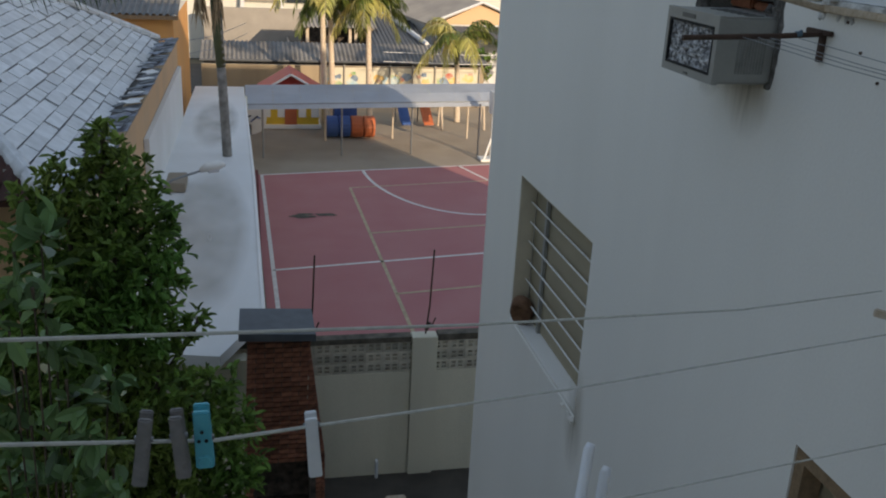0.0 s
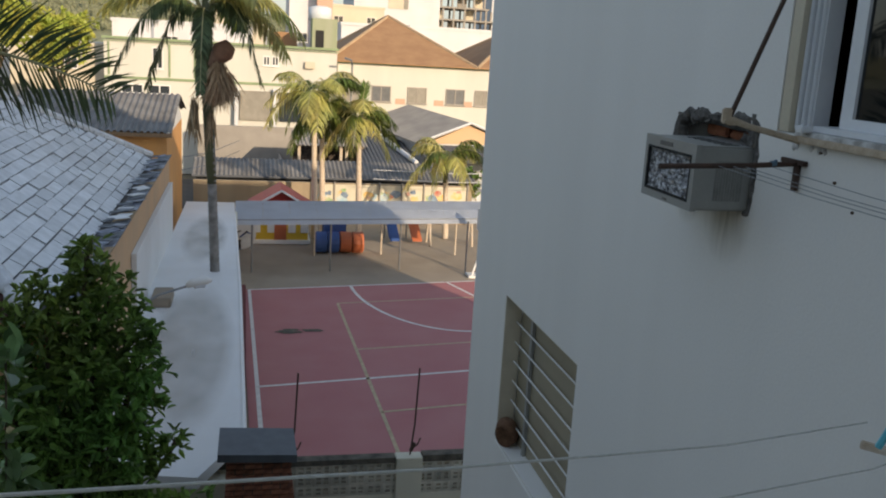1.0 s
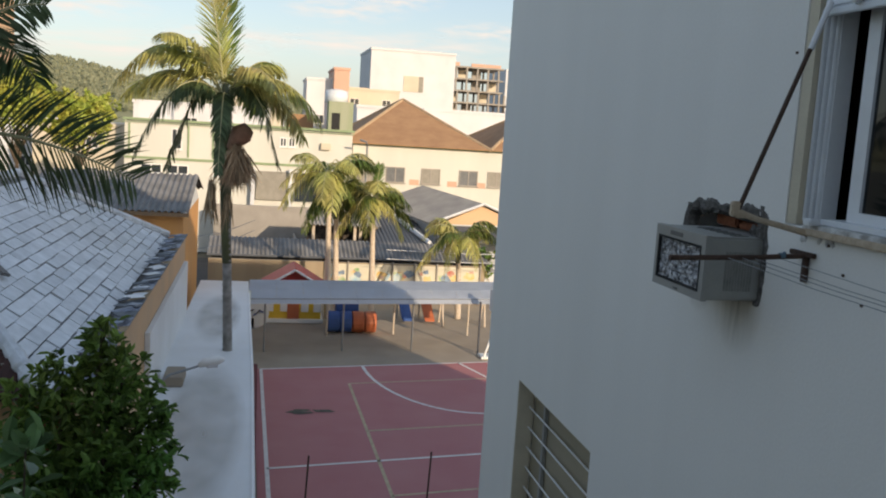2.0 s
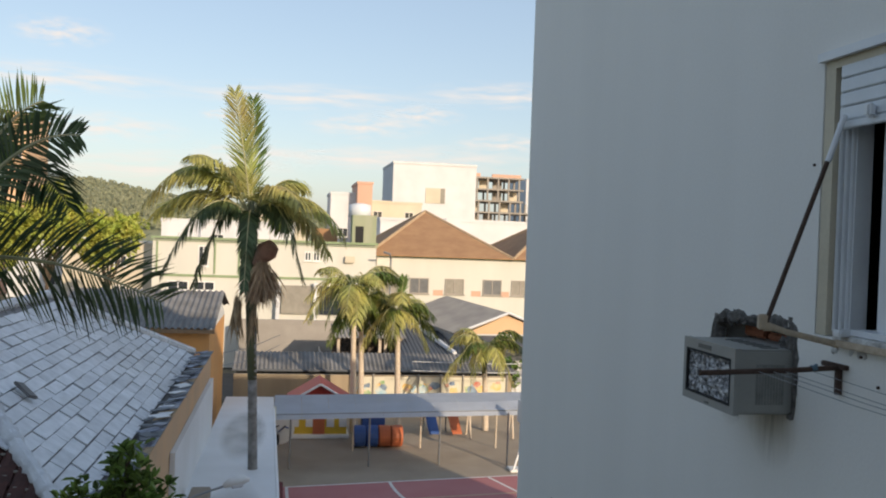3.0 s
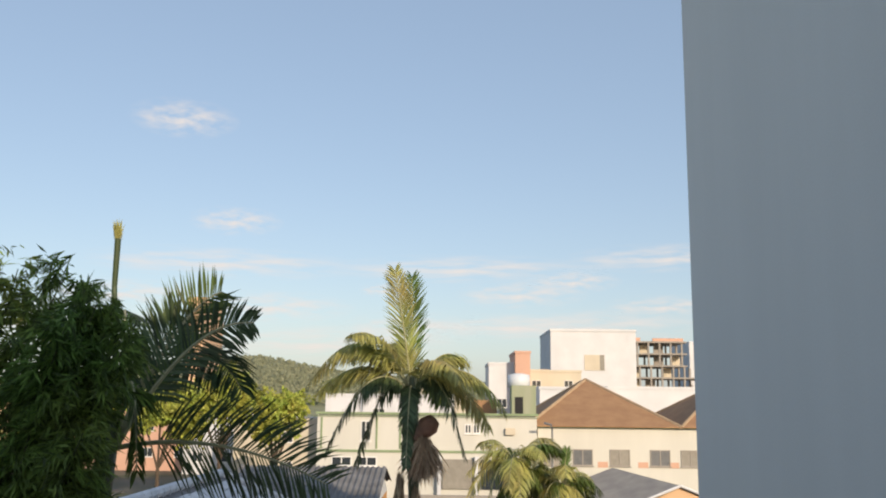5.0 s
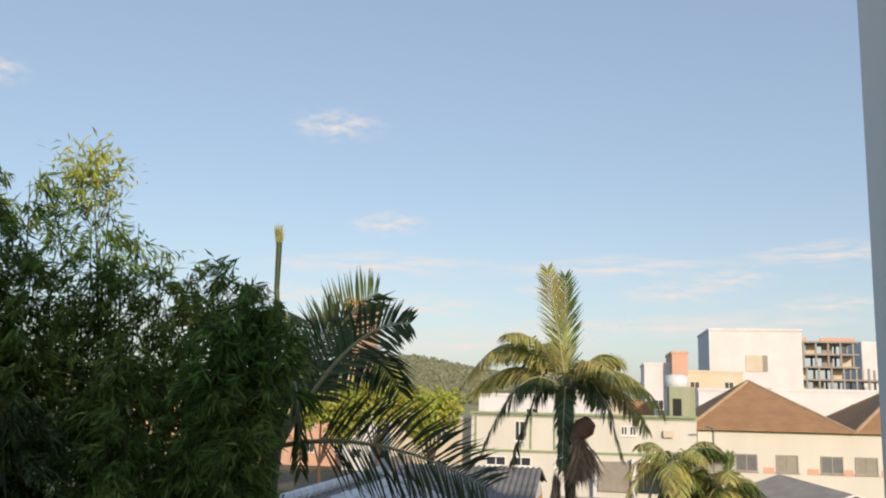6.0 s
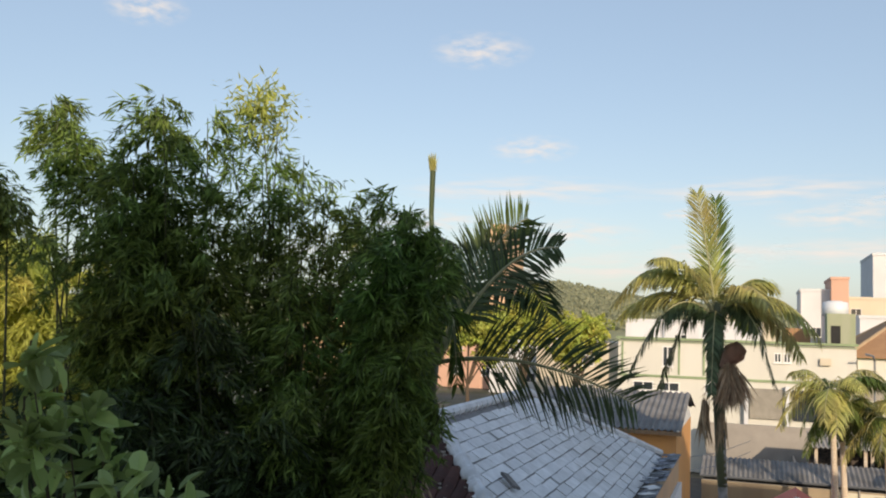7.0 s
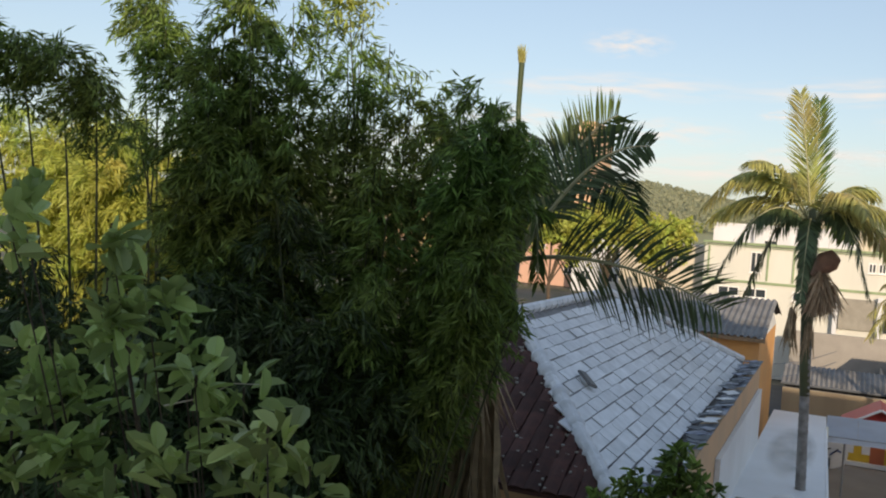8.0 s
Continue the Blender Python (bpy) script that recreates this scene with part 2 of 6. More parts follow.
def part(name, bm, material, parent=None, label="", smooth=False):
    """Links a bmesh, or (verts, faces), as one mesh object under a thing or a part."""
    me = mesh_of(name, bm, material)
    if smooth:
        me.polygons.foreach_set("use_smooth", [True] * len(me.polygons))
    ob = new(name, me)
    ob.parent = parent
    if parent:
        ob.matrix_parent_inverse = Matrix.Translation(-parent.location) if parent.type == "EMPTY" else Matrix()
    if label:
        ob["label"] = label
    return ob


def thing(name, x, y, z, label, category, group="", kind=""):
    """An Empty at the thing's base; its parts are given in world metres."""
    ob = new(name)
    ob.empty_display_size = 0.1
    ob.location = (x, y, z)
    ob.matrix_world = Matrix.Translation((x, y, z))
    return tagged(ob, label, category, group, kind)


def solid(name, bm, material, label, category, group="", kind="", smooth=False):
    return tagged(part(name, bm, material, smooth=smooth), label, category, group, kind)


def box(bm, x0, x1, y0, y1, z0, z1, m=None):
    v = [bm.verts.new(m @ Vector(p) if m else p) for p in ((x0, y0, z0), (x1, y0, z0), (x1, y1, z0), (x0, y1, z0), (x0, y0, z1), (x1, y0, z1), (x1, y1, z1), (x0, y1, z1))]
    for f in ((0, 3, 2, 1), (4, 5, 6, 7), (0, 1, 5, 4), (1, 2, 6, 5), (2, 3, 7, 6), (3, 0, 4, 7)):
        bm.faces.new([v[i] for i in f])
    return bm


def boxes(*rows, bevel=0.0):
    bm = bmesh.new()
    for r in rows:
        box(bm, *r)
    if bevel:
        bmesh.ops.bevel(bm, geom=bm.edges[:], offset=bevel, segments=2, affect="EDGES", clamp_overlap=True)
    return bm


def tube(points, radii, n=8, bm=None, cap=True):
    """A round rod along points; radii: one number or one for each point."""
    bm = bm or bmesh.new()
    pts = [Vector(p) for p in points]
    rs = radii if hasattr(radii, "__len__") else [radii] * len(pts)
    rings, side = [], None
    for i, p in enumerate(pts):
        d = (pts[min(i + 1, len(pts) - 1)] - pts[max(i - 1, 0)]).normalized()
        side = (side or (Vector((1, 0, 0)) if abs(d.x) < 0.8 else Vector((0, 1, 0))))
        side = (side - d * side.dot(d)).normalized()
        up = d.cross(side)
        rings.append([bm.verts.new(p + (side * math.cos(a) + up * math.sin(a)) * rs[i]) for a in (2 * math.pi * k / n for k in range(n))])
    for a, b in zip(rings, rings[1:]):
        for k in range(n):
            bm.faces.new((a[k], a[(k + 1) % n], b[(k + 1) % n], b[k]))
    if cap:
        bm.faces.new(rings[0][::-1])
        bm.faces.new(rings[-1])
    return bm


def slab(corners, thick, bm=None):
    """A sheet through four or more corners, thick downwards."""
    bm = bm or bmesh.new()
    top = [bm.verts.new(c) for c in corners]
    low = [bm.verts.new((c[0], c[1], c[2] - thick)) for c in corners]
    bm.faces.new(top)
    bm.faces.new(low[::-1])
    for i in range(len(top)):
        j = (i + 1) % len(top)
        bm.faces.new((top[i], low[i], low[j], top[j]))
    return bm


def prism(corners, way, bm=None):
    """A flat polygon pushed along a vector."""
    bm = bm or bmesh.new()
    a = [bm.verts.new(c) for c in corners]
    b = [bm.verts.new(Vector(c) + Vector(way)) for c in corners]
    bm.faces.new(a)
    bm.faces.new(b[::-1])
    for i in range(len(a)):
        j = (i + 1) % len(a)
        bm.faces.new((a[i], b[i], b[j], a[j]))
    return bm


def holed_wall(axis, a0, a1, us, zs, holes):
    """A wall between a0 and a1 of the axis, from us[0] to us[-1] and zs[0] to zs[-1], with the holes (u0, u1, z0, z1) through it."""
    us, zs = sorted({*us, *(h[0] for h in holes), *(h[1] for h in holes)}), sorted({*zs, *(h[2] for h in holes), *(h[3] for h in holes)})
    full = {(i, k) for i in range(len(us) - 1) for k in range(len(zs) - 1) if not any(h[0] <= (us[i] + us[i + 1]) / 2 <= h[1] and h[2] <= (zs[k] + zs[k + 1]) / 2 <= h[3] for h in holes)}
    bm, known = bmesh.new(), {}

    def v(a, i, k):
        key = (a, i, k)
        if key not in known:
            known[key] = bm.verts.new((a, us[i], zs[k]) if axis == "x" else (us[i], a, zs[k]))
        return known[key]

    for i, k in full:
        for a in (a0, a1):
            bm.faces.new((v(a, i, k), v(a, i + 1, k), v(a, i + 1, k + 1), v(a, i, k + 1)))
        for di, dk, p, q in ((-1, 0, (i, k), (i, k + 1)), (1, 0, (i + 1, k), (i + 1, k + 1)), (0, -1, (i, k), (i + 1, k)), (0, 1, (i, k + 1), (i + 1, k + 1))):
            if (i + di, k + dk) not in full:
                bm.faces.new((v(a0, *p), v(a0, *q), v(a1, *q), v(a1, *p)))
    return bm


def unit(a):
    return a / np.maximum(np.linalg.norm(a, axis=1, keepdims=True), 1e-9)


def leaf_cloud(base, way, normal, length, width, fold=0.25, slim=False):
    """Many leaves at once: base points, the way each one grows, its upper side, its length and width. Returns (verts, faces)."""
    way = unit(way)
    side = unit(np.cross(way, normal))
    up = np.cross(side, way)
    L, W = np.broadcast_to(length, len(base))[:, None], np.broadcast_to(width, len(base))[:, None]
    mid = base + way * L * 0.45 - up * W * fold
    tip = base + way * L - up * L * 0.12
    if slim == "oval":
        rows = [base]
        for sg in (1, -1):
            for a, w in (((0.2, 0.33), (0.55, 0.5), (0.85, 0.34)) if sg > 0 else ((0.85, 0.34), (0.55, 0.5), (0.2, 0.33))):
                rows.append(base + way * L * a + side * W * w * sg + up * (W * fold * w * 2 - L * 0.12 * a * a))
            if sg > 0:
                rows.append(tip)
        verts = np.stack(rows, 1).reshape(-1, 3)
        idx = np.arange(len(base))[:, None] * 8
        faces = np.concatenate([idx + np.array([[0, 1, 2, 3]]), idx + np.array([[0, 3, 4, 5]]), idx + np.array([[0, 5, 6, 7]])])
    elif slim:
        verts = np.stack([base, mid + side * W * 0.5, tip, mid - side * W * 0.5], 1).reshape(-1, 3)
        idx = np.arange(len(base))[:, None] * 4
        faces = np.concatenate([idx + np.array([[0, 1, 2]]), idx + np.array([[0, 2, 3]])])
    else:
        far = base + way * L * 0.75 - up * L * 0.04
        rows = [base, base + way * L * 0.35 + side * W * 0.5 + up * W * fold, far + side * W * 0.33 + up * W * fold, tip, far - side * W * 0.33 + up * W * fold, base + way * L * 0.35 - side * W * 0.5 + up * W * fold]
        verts = np.stack(rows, 1).reshape(-1, 3)
        idx = np.arange(len(base))[:, None] * 6
        faces = np.concatenate([idx + np.array([[0, 1, 2, 3]]), idx + np.array([[0, 3, 4, 5]])])
    return verts, faces


def merge(*clouds):
    """Joins leaf clouds of one kind into one."""
    verts, faces, k = [], [], 0
    for v, f in clouds:
        verts.append(v)
        faces.append(np.asarray(f) + k)
        k += len(v)
    return np.concatenate(verts), np.concatenate(faces)


# ---- ground ----
def sheet(rows, z):
    bm = bmesh.new()
    for corners in rows:
        bm.faces.new([bm.verts.new((x, y, z)) for x, y in corners])
    return bm


SKEW = 0.15
solid("ground", sheet([[(-1500, -300), (1500, -300), (1500, 2500), (-1500, 2500)]], -0.06), EARTH, "brown and green mixed ground reaching the hills", "ground", kind="structure")
solid("yard", slab([(-9, -0.8, 0), (2.4, -0.8, 0), (12, 9, 0), (12, 11.85, 0), (-9, 11.85, 0)], 0.05), YARD, "dark blotchy concrete yard below the flats", "yard", kind="structure")
solid("pavement", slab([(-2, 12.0, -0.012), (16, 12.0, -0.012), (22, 44, -0.012), (-2, 44, -0.012)], 0.04), PAVE, "worn brownish concrete of the school playground", "pavement", kind="structure")


def on_court(x, y):
    """Court metres to the world: its cross lines run a little askew."""
    return (x - 0.018 * (y - 20), y + SKEW * x)


def court_line(x0, y0, x1, y1, w=0.06):
    (ax, ay), (bx, by) = on_court(x0, y0), on_court(x1, y1)
    d = Vector((bx - ax, by - ay)).normalized() * w / 2
    n = Vector((-d.y, d.x))
    return [(ax - n.x, ay - n.y), (bx - n.x, by - n.y), (bx + n.x, by + n.y), (ax + n.x, ay + n.y)]


court = solid("sports_court", slab([(*on_court(x, y), 0.004) for x, y in ((0.12, 12.0), (12.7, 10.4), (12.7, 29.35), (0.12, 29.35))], 0.01), COURT, "red painted concrete sports court with white and tan lines", "court", kind="structure")
LINES = [
    ("white_line", LINEW, (0.36, 12.1, 0.36, 29.3)), ("white_line", LINEW, (0.36, 29.27, 13, 29.27)), ("white_line", LINEW, (0.36, 20.62, 13, 20.62)),
    ("tan_line", LINET, (3.06, 13, 3.06, 27.25)), ("tan_line", LINET, (3.06, 27.25, 9.5, 27.25)), ("tan_line", LINET, (3.06, 22.8, 9.5, 22.8)), ("tan_line", LINET, (3.06, 18.5, 9.5, 18.5)),
    ("white_line", LINEW, (7.2, 29.3, 8.3, 25.5))]
for name, m, (x0, y0, x1, y1) in LINES:
    part(name, sheet([court_line(x0, y0, x1, y1, 0.10 if m == LINEW else 0.085)], 0.009), m, court)
arc = [(7.0 + 3.1 * math.cos(a) * 1.05, 29.3 - 5.6 * math.sin(a)) for a in np.linspace(math.pi, math.pi / 2 - 0.6, 22)]
part("goal_area_arc", sheet([court_line(*p, *q, 0.11) for p, q in zip(arc, arc[1:])], 0.010), LINEW, court)
bm = bmesh.new()
rng = random.Random(4)
for k in range(9):
    cx, cy = 1.6 + rng.uniform(-0.5, 0.6), 24.9 + rng.uniform(-0.15, 0.15)
    bm.faces.new([bm.verts.new((cx + 0.28 * math.cos(a) * rng.uniform(0.5, 1.2), cy + 0.12 * math.sin(a) * rng.uniform(0.5, 1.2), 0.012 + 0.0004 * k)) for a in np.linspace(0, 5.9, 10)])
part("worn_patch", bm, MOSS, court, "bare scuffed patch in the paint")
solid("kerb", boxes((-0.08, 0.08, 12.0, 29.2, -0.02, 0.22), bevel=0.02), KERB, "dark red painted kerb along the court", "kerb", kind="structure")

# ---- the block of flats ----
LOW = (5.93, 7.83, 4.44, 5.90)
UP = (2.25, 3.78, 7.83, 9.10)
LOWNEAR = (1.3, 3.2, 4.52, 5.87)
HOLE = (3.93, 4.78, 7.41, 7.84)
solid("wall_east", holed_wall("x", 2.4, 2.62, [-0.8, 9.0], [0, 12.7], [LOW, UP, LOWNEAR, HOLE]), WALL, "grey-white painted rendered wall of the flats", "wall", kind="structure")
solid("wall_north", holed_wall("y", 8.78, 9.0, [2.62, 16.3], [0, 12.7], []), WALL, "plain rendered end wall of the flats", "wall", kind="structure")
solid("wall_far_east", holed_wall("x", 16.1, 16.3, [-9, 8.78], [0, 12.7], []), WALL, "plain rendered side wall of the flats", "wall", kind="structure")
solid("wall_behind", holed_wall("y", -1.02, -0.8, [-3.2, 2.4], [0, 12.1], [(-0.8, 0.8, 7.6, 9.1)]), WALL, "rendered wall of the flats with an open window", "wall", kind="structure")
# near-black walls and floors put the rooms' darkness into the colour
solid("wall_inner", boxes((2.62, 16.1, -9.2, -9, 0, 12.7), (-3.2, 2.3, -5.2, -5.0, 0, 12.1), (-3.4, -3.2, -5.2, -0.8, 0, 12.1), (5.2, 5.3, -9, 8.78, 0, 12.7)), DARK, "inner walls of the flats, blackened for unlit rooms", "wall", kind="structure")
solid("ceiling", boxes((2.3, 16.4, -9.3, 9.1, 12.7, 12.85), (-3.5, 2.3, -5.3, -0.7, 12.1, 12.25)), WALL, "flat concrete roof slab of the flats", "roof", kind="structure")
solid("floor", boxes((2.62, 5.2, -9, 8.78, 6.65, 6.80), (-3.2, 2.6, -5, -1.02, 6.65, 6.80), (2.62, 5.2, -9, 8.78, 9.6, 9.7)), DARK, "floors inside the flats, blackened for unlit rooms", "floor", kind="structure")

# ---- air conditioner in its broken hole ----
ac = thing("air_conditioner", 2.3, 4.23, 7.41, "grey window air conditioner sitting in a broken hole in the wall", "air conditioner")
AX, AY0, AY1, AZ0, AZ1 = 2.10, 3.955, 4.51, 7.415, 7.73
body = part("case", boxes((AX + 0.02, 2.75, AY0, AY1, AZ0, AZ1), bevel=0.012), ACGREY, ac)
bezel = part("bezel", boxes((AX, AX + 0.03, AY0 - 0.004, AY0 + 0.035, AZ0 - 0.004, AZ1 + 0.004), (AX, AX + 0.03, AY1 - 0.03, AY1 + 0.004, AZ0 - 0.004, AZ1 + 0.004), (AX, AX + 0.03, AY0 + 0.035, AY1 - 0.03, AZ1 - 0.05, AZ1 + 0.004), (AX, AX + 0.03, AY0 + 0.035, AY1 - 0.03, AZ0 - 0.004, AZ0 + 0.035)), ACGREY, ac, "grey enamel frame round the coil")
part("rubber_seal", boxes((AX - 0.002, AX + 0.012, AY0 + 0.035, AY0 + 0.047, AZ0 + 0.035, AZ1 - 0.05), (AX - 0.002, AX + 0.012, AY1 - 0.042, AY1 - 0.03, AZ0 + 0.035, AZ1 - 0.05), (AX - 0.002, AX + 0.012, AY0 + 0.047, AY1 - 0.042, AZ1 - 0.062, AZ1 - 0.05), (AX - 0.002, AX + 0.012, AY0 + 0.047, AY1 - 0.042, AZ0 + 0.035, AZ0 + 0.047)), DARK, bezel)
rng = random.Random(6)
bm = bmesh.new()
n1, n2 = 40, 20
grid = [[bm.verts.new((AX + 0.014 + rng.uniform(-0.006, 0.006), AY0 + 0.047 + (AY1 - AY0 - 0.089) * i / n1, AZ0 + 0.047 + (AZ1 - AZ0 - 0.109) * j / n2)) for j in range(n2 + 1)] for i in range(n1 + 1)]
for i in range(n1):
    for j in range(n2):
        bm.faces.new((grid[i][j], grid[i + 1][j], grid[i + 1][j + 1], grid[i][j + 1]))
part("coil", bm, FOIL, ac, "crumpled shiny condenser fins")
part("name_plate", boxes((AX - 0.003, AX, 4.20, 4.34, AZ1 - 0.036, AZ1 - 0.014)), ACDARK, ac)
part("badge", boxes((AX - 0.004, AX, 4.21, 4.25, AZ0 + 0.006, AZ0 + 0.016)), ACDARK, ac)
# strips coloured darker for the shade between the louvres
for k in range(10):
    part("side_louvre", boxes((2.215 + 0.015 * k, 2.225 + 0.015 * k, AY0 - 0.003, AY0 + 0.001, AZ0 + 0.05, AZ1 - 0.07)), ACLOUVRE, body)
for k in range(6):
    part("top_louvre", boxes((2.27, 2.36, AY0 + 0.06 + 0.07 * k, AY0 + 0.085 + 0.07 * k, AZ1 - 0.001, AZ1 + 0.004)), ACDARK, body)


def rubble(name, y0, y1, z0, z1, count, material, seed, depth=0.10, size=0.055, parent=None):
    """Broken lumps of masonry that fill a ragged strip of the hole."""
    rng = random.Random(seed)
    bm = bmesh.new()
    for _ in range(count):
        c = Vector((2.40 + rng.uniform(0.0, depth), rng.uniform(y0, y1), rng.uniform(z0, z1)))
        r = bmesh.ops.create_icosphere(bm, subdivisions=1, radius=size * rng.uniform(0.5, 1.1), matrix=Matrix.Translation(c))
        for v in r["verts"]:
            v.co.x = c.x + (v.co.x - c.x) * 0.35
            v.co += Vector((rng.uniform(-1, 1), rng.uniform(-1, 1), rng.uniform(-1, 1))) * size * 0.3
    return part(name, bm, material, parent)


hole = thing("broken_masonry", 2.45, 4.4, 7.5, "ragged grey broken masonry round the air conditioner", "rubble")


def ragged(inner, seed, spread, x0=2.392, x1=2.45):
    """A torn rim of mortar: from the hole's edge out to an uneven outline."""
    rng = random.Random(seed)
    pts = []
    for (ya, za), (yb, zb) in zip(inner, inner[1:]):
        n = max(2, int(math.hypot(yb - ya, zb - za) / 0.022))
        pts += [(ya + (yb - ya) * k / n, za + (zb - za) * k / n, (zb - za), -(yb - ya)) for k in range(n)]
    bm, rows = bmesh.new(), []
    for y, z, ny, nz in pts:
        d = math.hypot(ny, nz) or 1
        w, v = spread * (0.55 + 0.9 * noise.noise((y * 11, z * 11, seed)) + rng.uniform(-0.08, 0.08)), rng.uniform(-0.006, 0.012)
        rows.append([bm.verts.new((x1, y - ny / d * 0.05, z - nz / d * 0.05)), bm.verts.new((x0 + 0.004 + v * 0.4, y - ny / d * (0.012 + v), z - nz / d * (0.012 + v))), bm.verts.new((x0 + rng.uniform(-0.004, 0.003), y + ny / d * w * 0.5, z + nz / d * w * 0.5)), bm.verts.new((2.4005, y + ny / d * w, z + nz / d * w))])
    for p, q in zip(rows, rows[1:]):
        for k in range(3):
            bm.faces.new((p[k], q[k], q[k + 1], p[k + 1]))
    return bm


part("mortar_rim", ragged([(4.80, 7.66), (4.76, 7.80), (4.66, 7.845), (4.45, 7.85), (4.2, 7.84), (4.06, 7.85)], 3, 0.045), BROKEN, hole)
part("mortar_rim", ragged([(4.10, 7.85), (4.0, 7.87), (3.94, 7.84), (3.925, 7.70), (3.93, 7.50), (3.925, 7.41), (4.0, 7.40)], 5, 0.04), BROKEN, hole)
for k in range(12):
    rubble("mortar_lump", 3.95, 4.06, 7.75, 7.87, 1, BROKEN, 210 + k, 0.02, 0.045, hole)
for k in range(20):
    rubble("mortar_lump", 4.40, 4.74, 7.80, 7.86, 1, BROKEN, 240 + k, 0.03, 0.036, hole)
part("hole_back", boxes((2.60, 2.618, 3.935, 4.775, 7.735, 7.838)), HOLLOWSHADE, hole, "red brick inside the hole, darkened for shade")
part("hollow_brick", boxes((2.50, 2.60, 4.40, 4.62, 7.735, 7.80), bevel=0.01), BRICKRED, hole, "red hollow brick")
part("hollow_brick", boxes((2.50, 2.60, 4.15, 4.37, 7.735, 7.775), bevel=0.01), BRICKRED, hole, "red hollow brick")
part("mortar_fill", boxes((2.42, 2.61, 4.52, 4.775, 7.415, 7.70), bevel=0.02), BROKEN, hole)
STAIN = soften(mat("rusty_drip", (0.36, 0.30, 0.20), 0.9, 0.2, 14, 0.2, streak=True), 0.0, 0.75, (1, 7, 0.8))
for sx, sy, sz, wy, wz in ((2.3985, 4.12, 7.40, 0.26, 0.30), (2.398, 4.55, 7.40, 0.16, 0.16), (2.3985, 5.92, 4.42, 0.22, 0.5)):
    bm = bmesh.new()
    bm.faces.new([bm.verts.new((0, math.cos(a), math.sin(a))) for a in np.linspace(0, 2 * math.pi, 25)[:-1]])
    ob = solid("drip_stain", bm, STAIN, "soft rusty drip stain on the painted wall", "stain", "stains", kind="structure")
    ob.location, ob.scale = (sx, sy, sz), (1, wy, wz)

BLUEGREY = mat("faded_blue_cord", (0.12, 0.20, 0.26), 0.8, 0.2, 30)

SILL = mat("chipped_white_sill", (0.66, 0.66, 0.64), 0.8, 0.25, 16, 0.5, second=(0.34, 0.32, 0.30), spread=0.5)
PEEL = mat("peeling_painted_wood", (0.60, 0.50, 0.38), 0.85, 0.25, 22, 0.6, second=(0.44, 0.33, 0.23), spread=0.8)

# ---- upper window with its roller shutter propped out ----
up = tagged(new("window_1"), "white sliding window with a half raised roller shutter", "window", kind="structure")
up.location = (2.5, 3, 7.83)
Y0, Y1, Z0, Z1 = UP
part("window_frame", boxes((2.405, 2.56, 3.70, 3.776, Z0 + 0.004, Z1 - 0.004), (2.405, 2.56, Y0 + 0.004, Y0 + 0.08, Z0 + 0.004, Z1 - 0.004), (2.405, 2.56, Y0 + 0.08, 3.70, Z1 - 0.05, Z1 - 0.004)), CREAM, up, "cream painted frame")
part("lintel_strip", boxes((2.372, 2.40, Y0, 3.80, Z1 - 0.01, Z1 + 0.03)), ALU, up, "pale metal drip strip")
for k, (a, b) in enumerate(((3.675, 3.695), (3.648, 3.665), (3.622, 3.638))):
    part("track", boxes((2.43 + 0.012 * k, 2.55, a, b, Z0 + 0.02, Z1 - 0.05), bevel=0.004), ALU, up)
part("track_back", boxes((2.47, 2.55, 3.615, 3.70, Z0 + 0.02, Z1 - 0.05)), ALU, up)
sash = part("sash", boxes((2.50, 2.54, 3.39, 3.47, Z0 + 0.03, Z1 - 0.05), (2.50, 2.54, 2.36, 3.39, Z0 + 0.03, Z0 + 0.09)), ALU, up, "white aluminium sash")
GLASS = bpy.data.materials.new("dark_glass")
GLASS.use_nodes = True
gb = GLASS.node_tree.nodes["Principled BSDF"]
gb.inputs["Base Color"].default_value, gb.inputs["Roughness"].default_value = (0.012, 0.013, 0.014, 1), 0.03
gb.inputs["Specular IOR Level"].default_value = 0.35
part("pane", boxes((2.515, 2.52, 2.36, 3.40, Z0 + 0.085, Z1 - 0.05)), GLASS, sash, "dark reflecting glass")
part("sill", boxes((2.385, 2.62, Y0, 3.62, Z0 - 0.02, Z0 + 0.018), bevel=0.006), SILL, up, "worn white sill")
part("sill_board", boxes((2.362, 2.384, Y0, 3.58, Z0 - 0.032, Z0 - 0.002), bevel=0.004), PEEL, up, "pale peeling wooden strip along the sill")
rubble("crumbled_edge", 3.36, 3.70, Z0 - 0.06, Z0 - 0.035, 8, SILL, 31, 0.0, 0.018, up)
part("sill_rail", boxes((2.43, 2.56, Y0 + 0.08, 3.55, Z0 + 0.02, Z0 + 0.045)), ALU, up)
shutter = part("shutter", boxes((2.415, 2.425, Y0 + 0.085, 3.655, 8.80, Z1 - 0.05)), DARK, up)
slat_mesh = mesh_of("slat", boxes((2.40, 2.415, Y0 + 0.085, 3.655, 0.004, 0.064), bevel=0.005), PVC)
for k in range(4):
    ob = new("slat", slat_mesh)
    ob.location, ob.parent = (0.0, 0, 8.80 + 0.064 * k), shutter
part("bottom_bar", boxes((2.392, 2.42, Y0 + 0.085, 3.66, 8.765, 8.80), bevel=0.005), PVC, shutter)
part("pull_tab", boxes((2.355, 2.395, 3.38, 3.42, 8.79, 8.85), bevel=0.01), ALU, shutter)
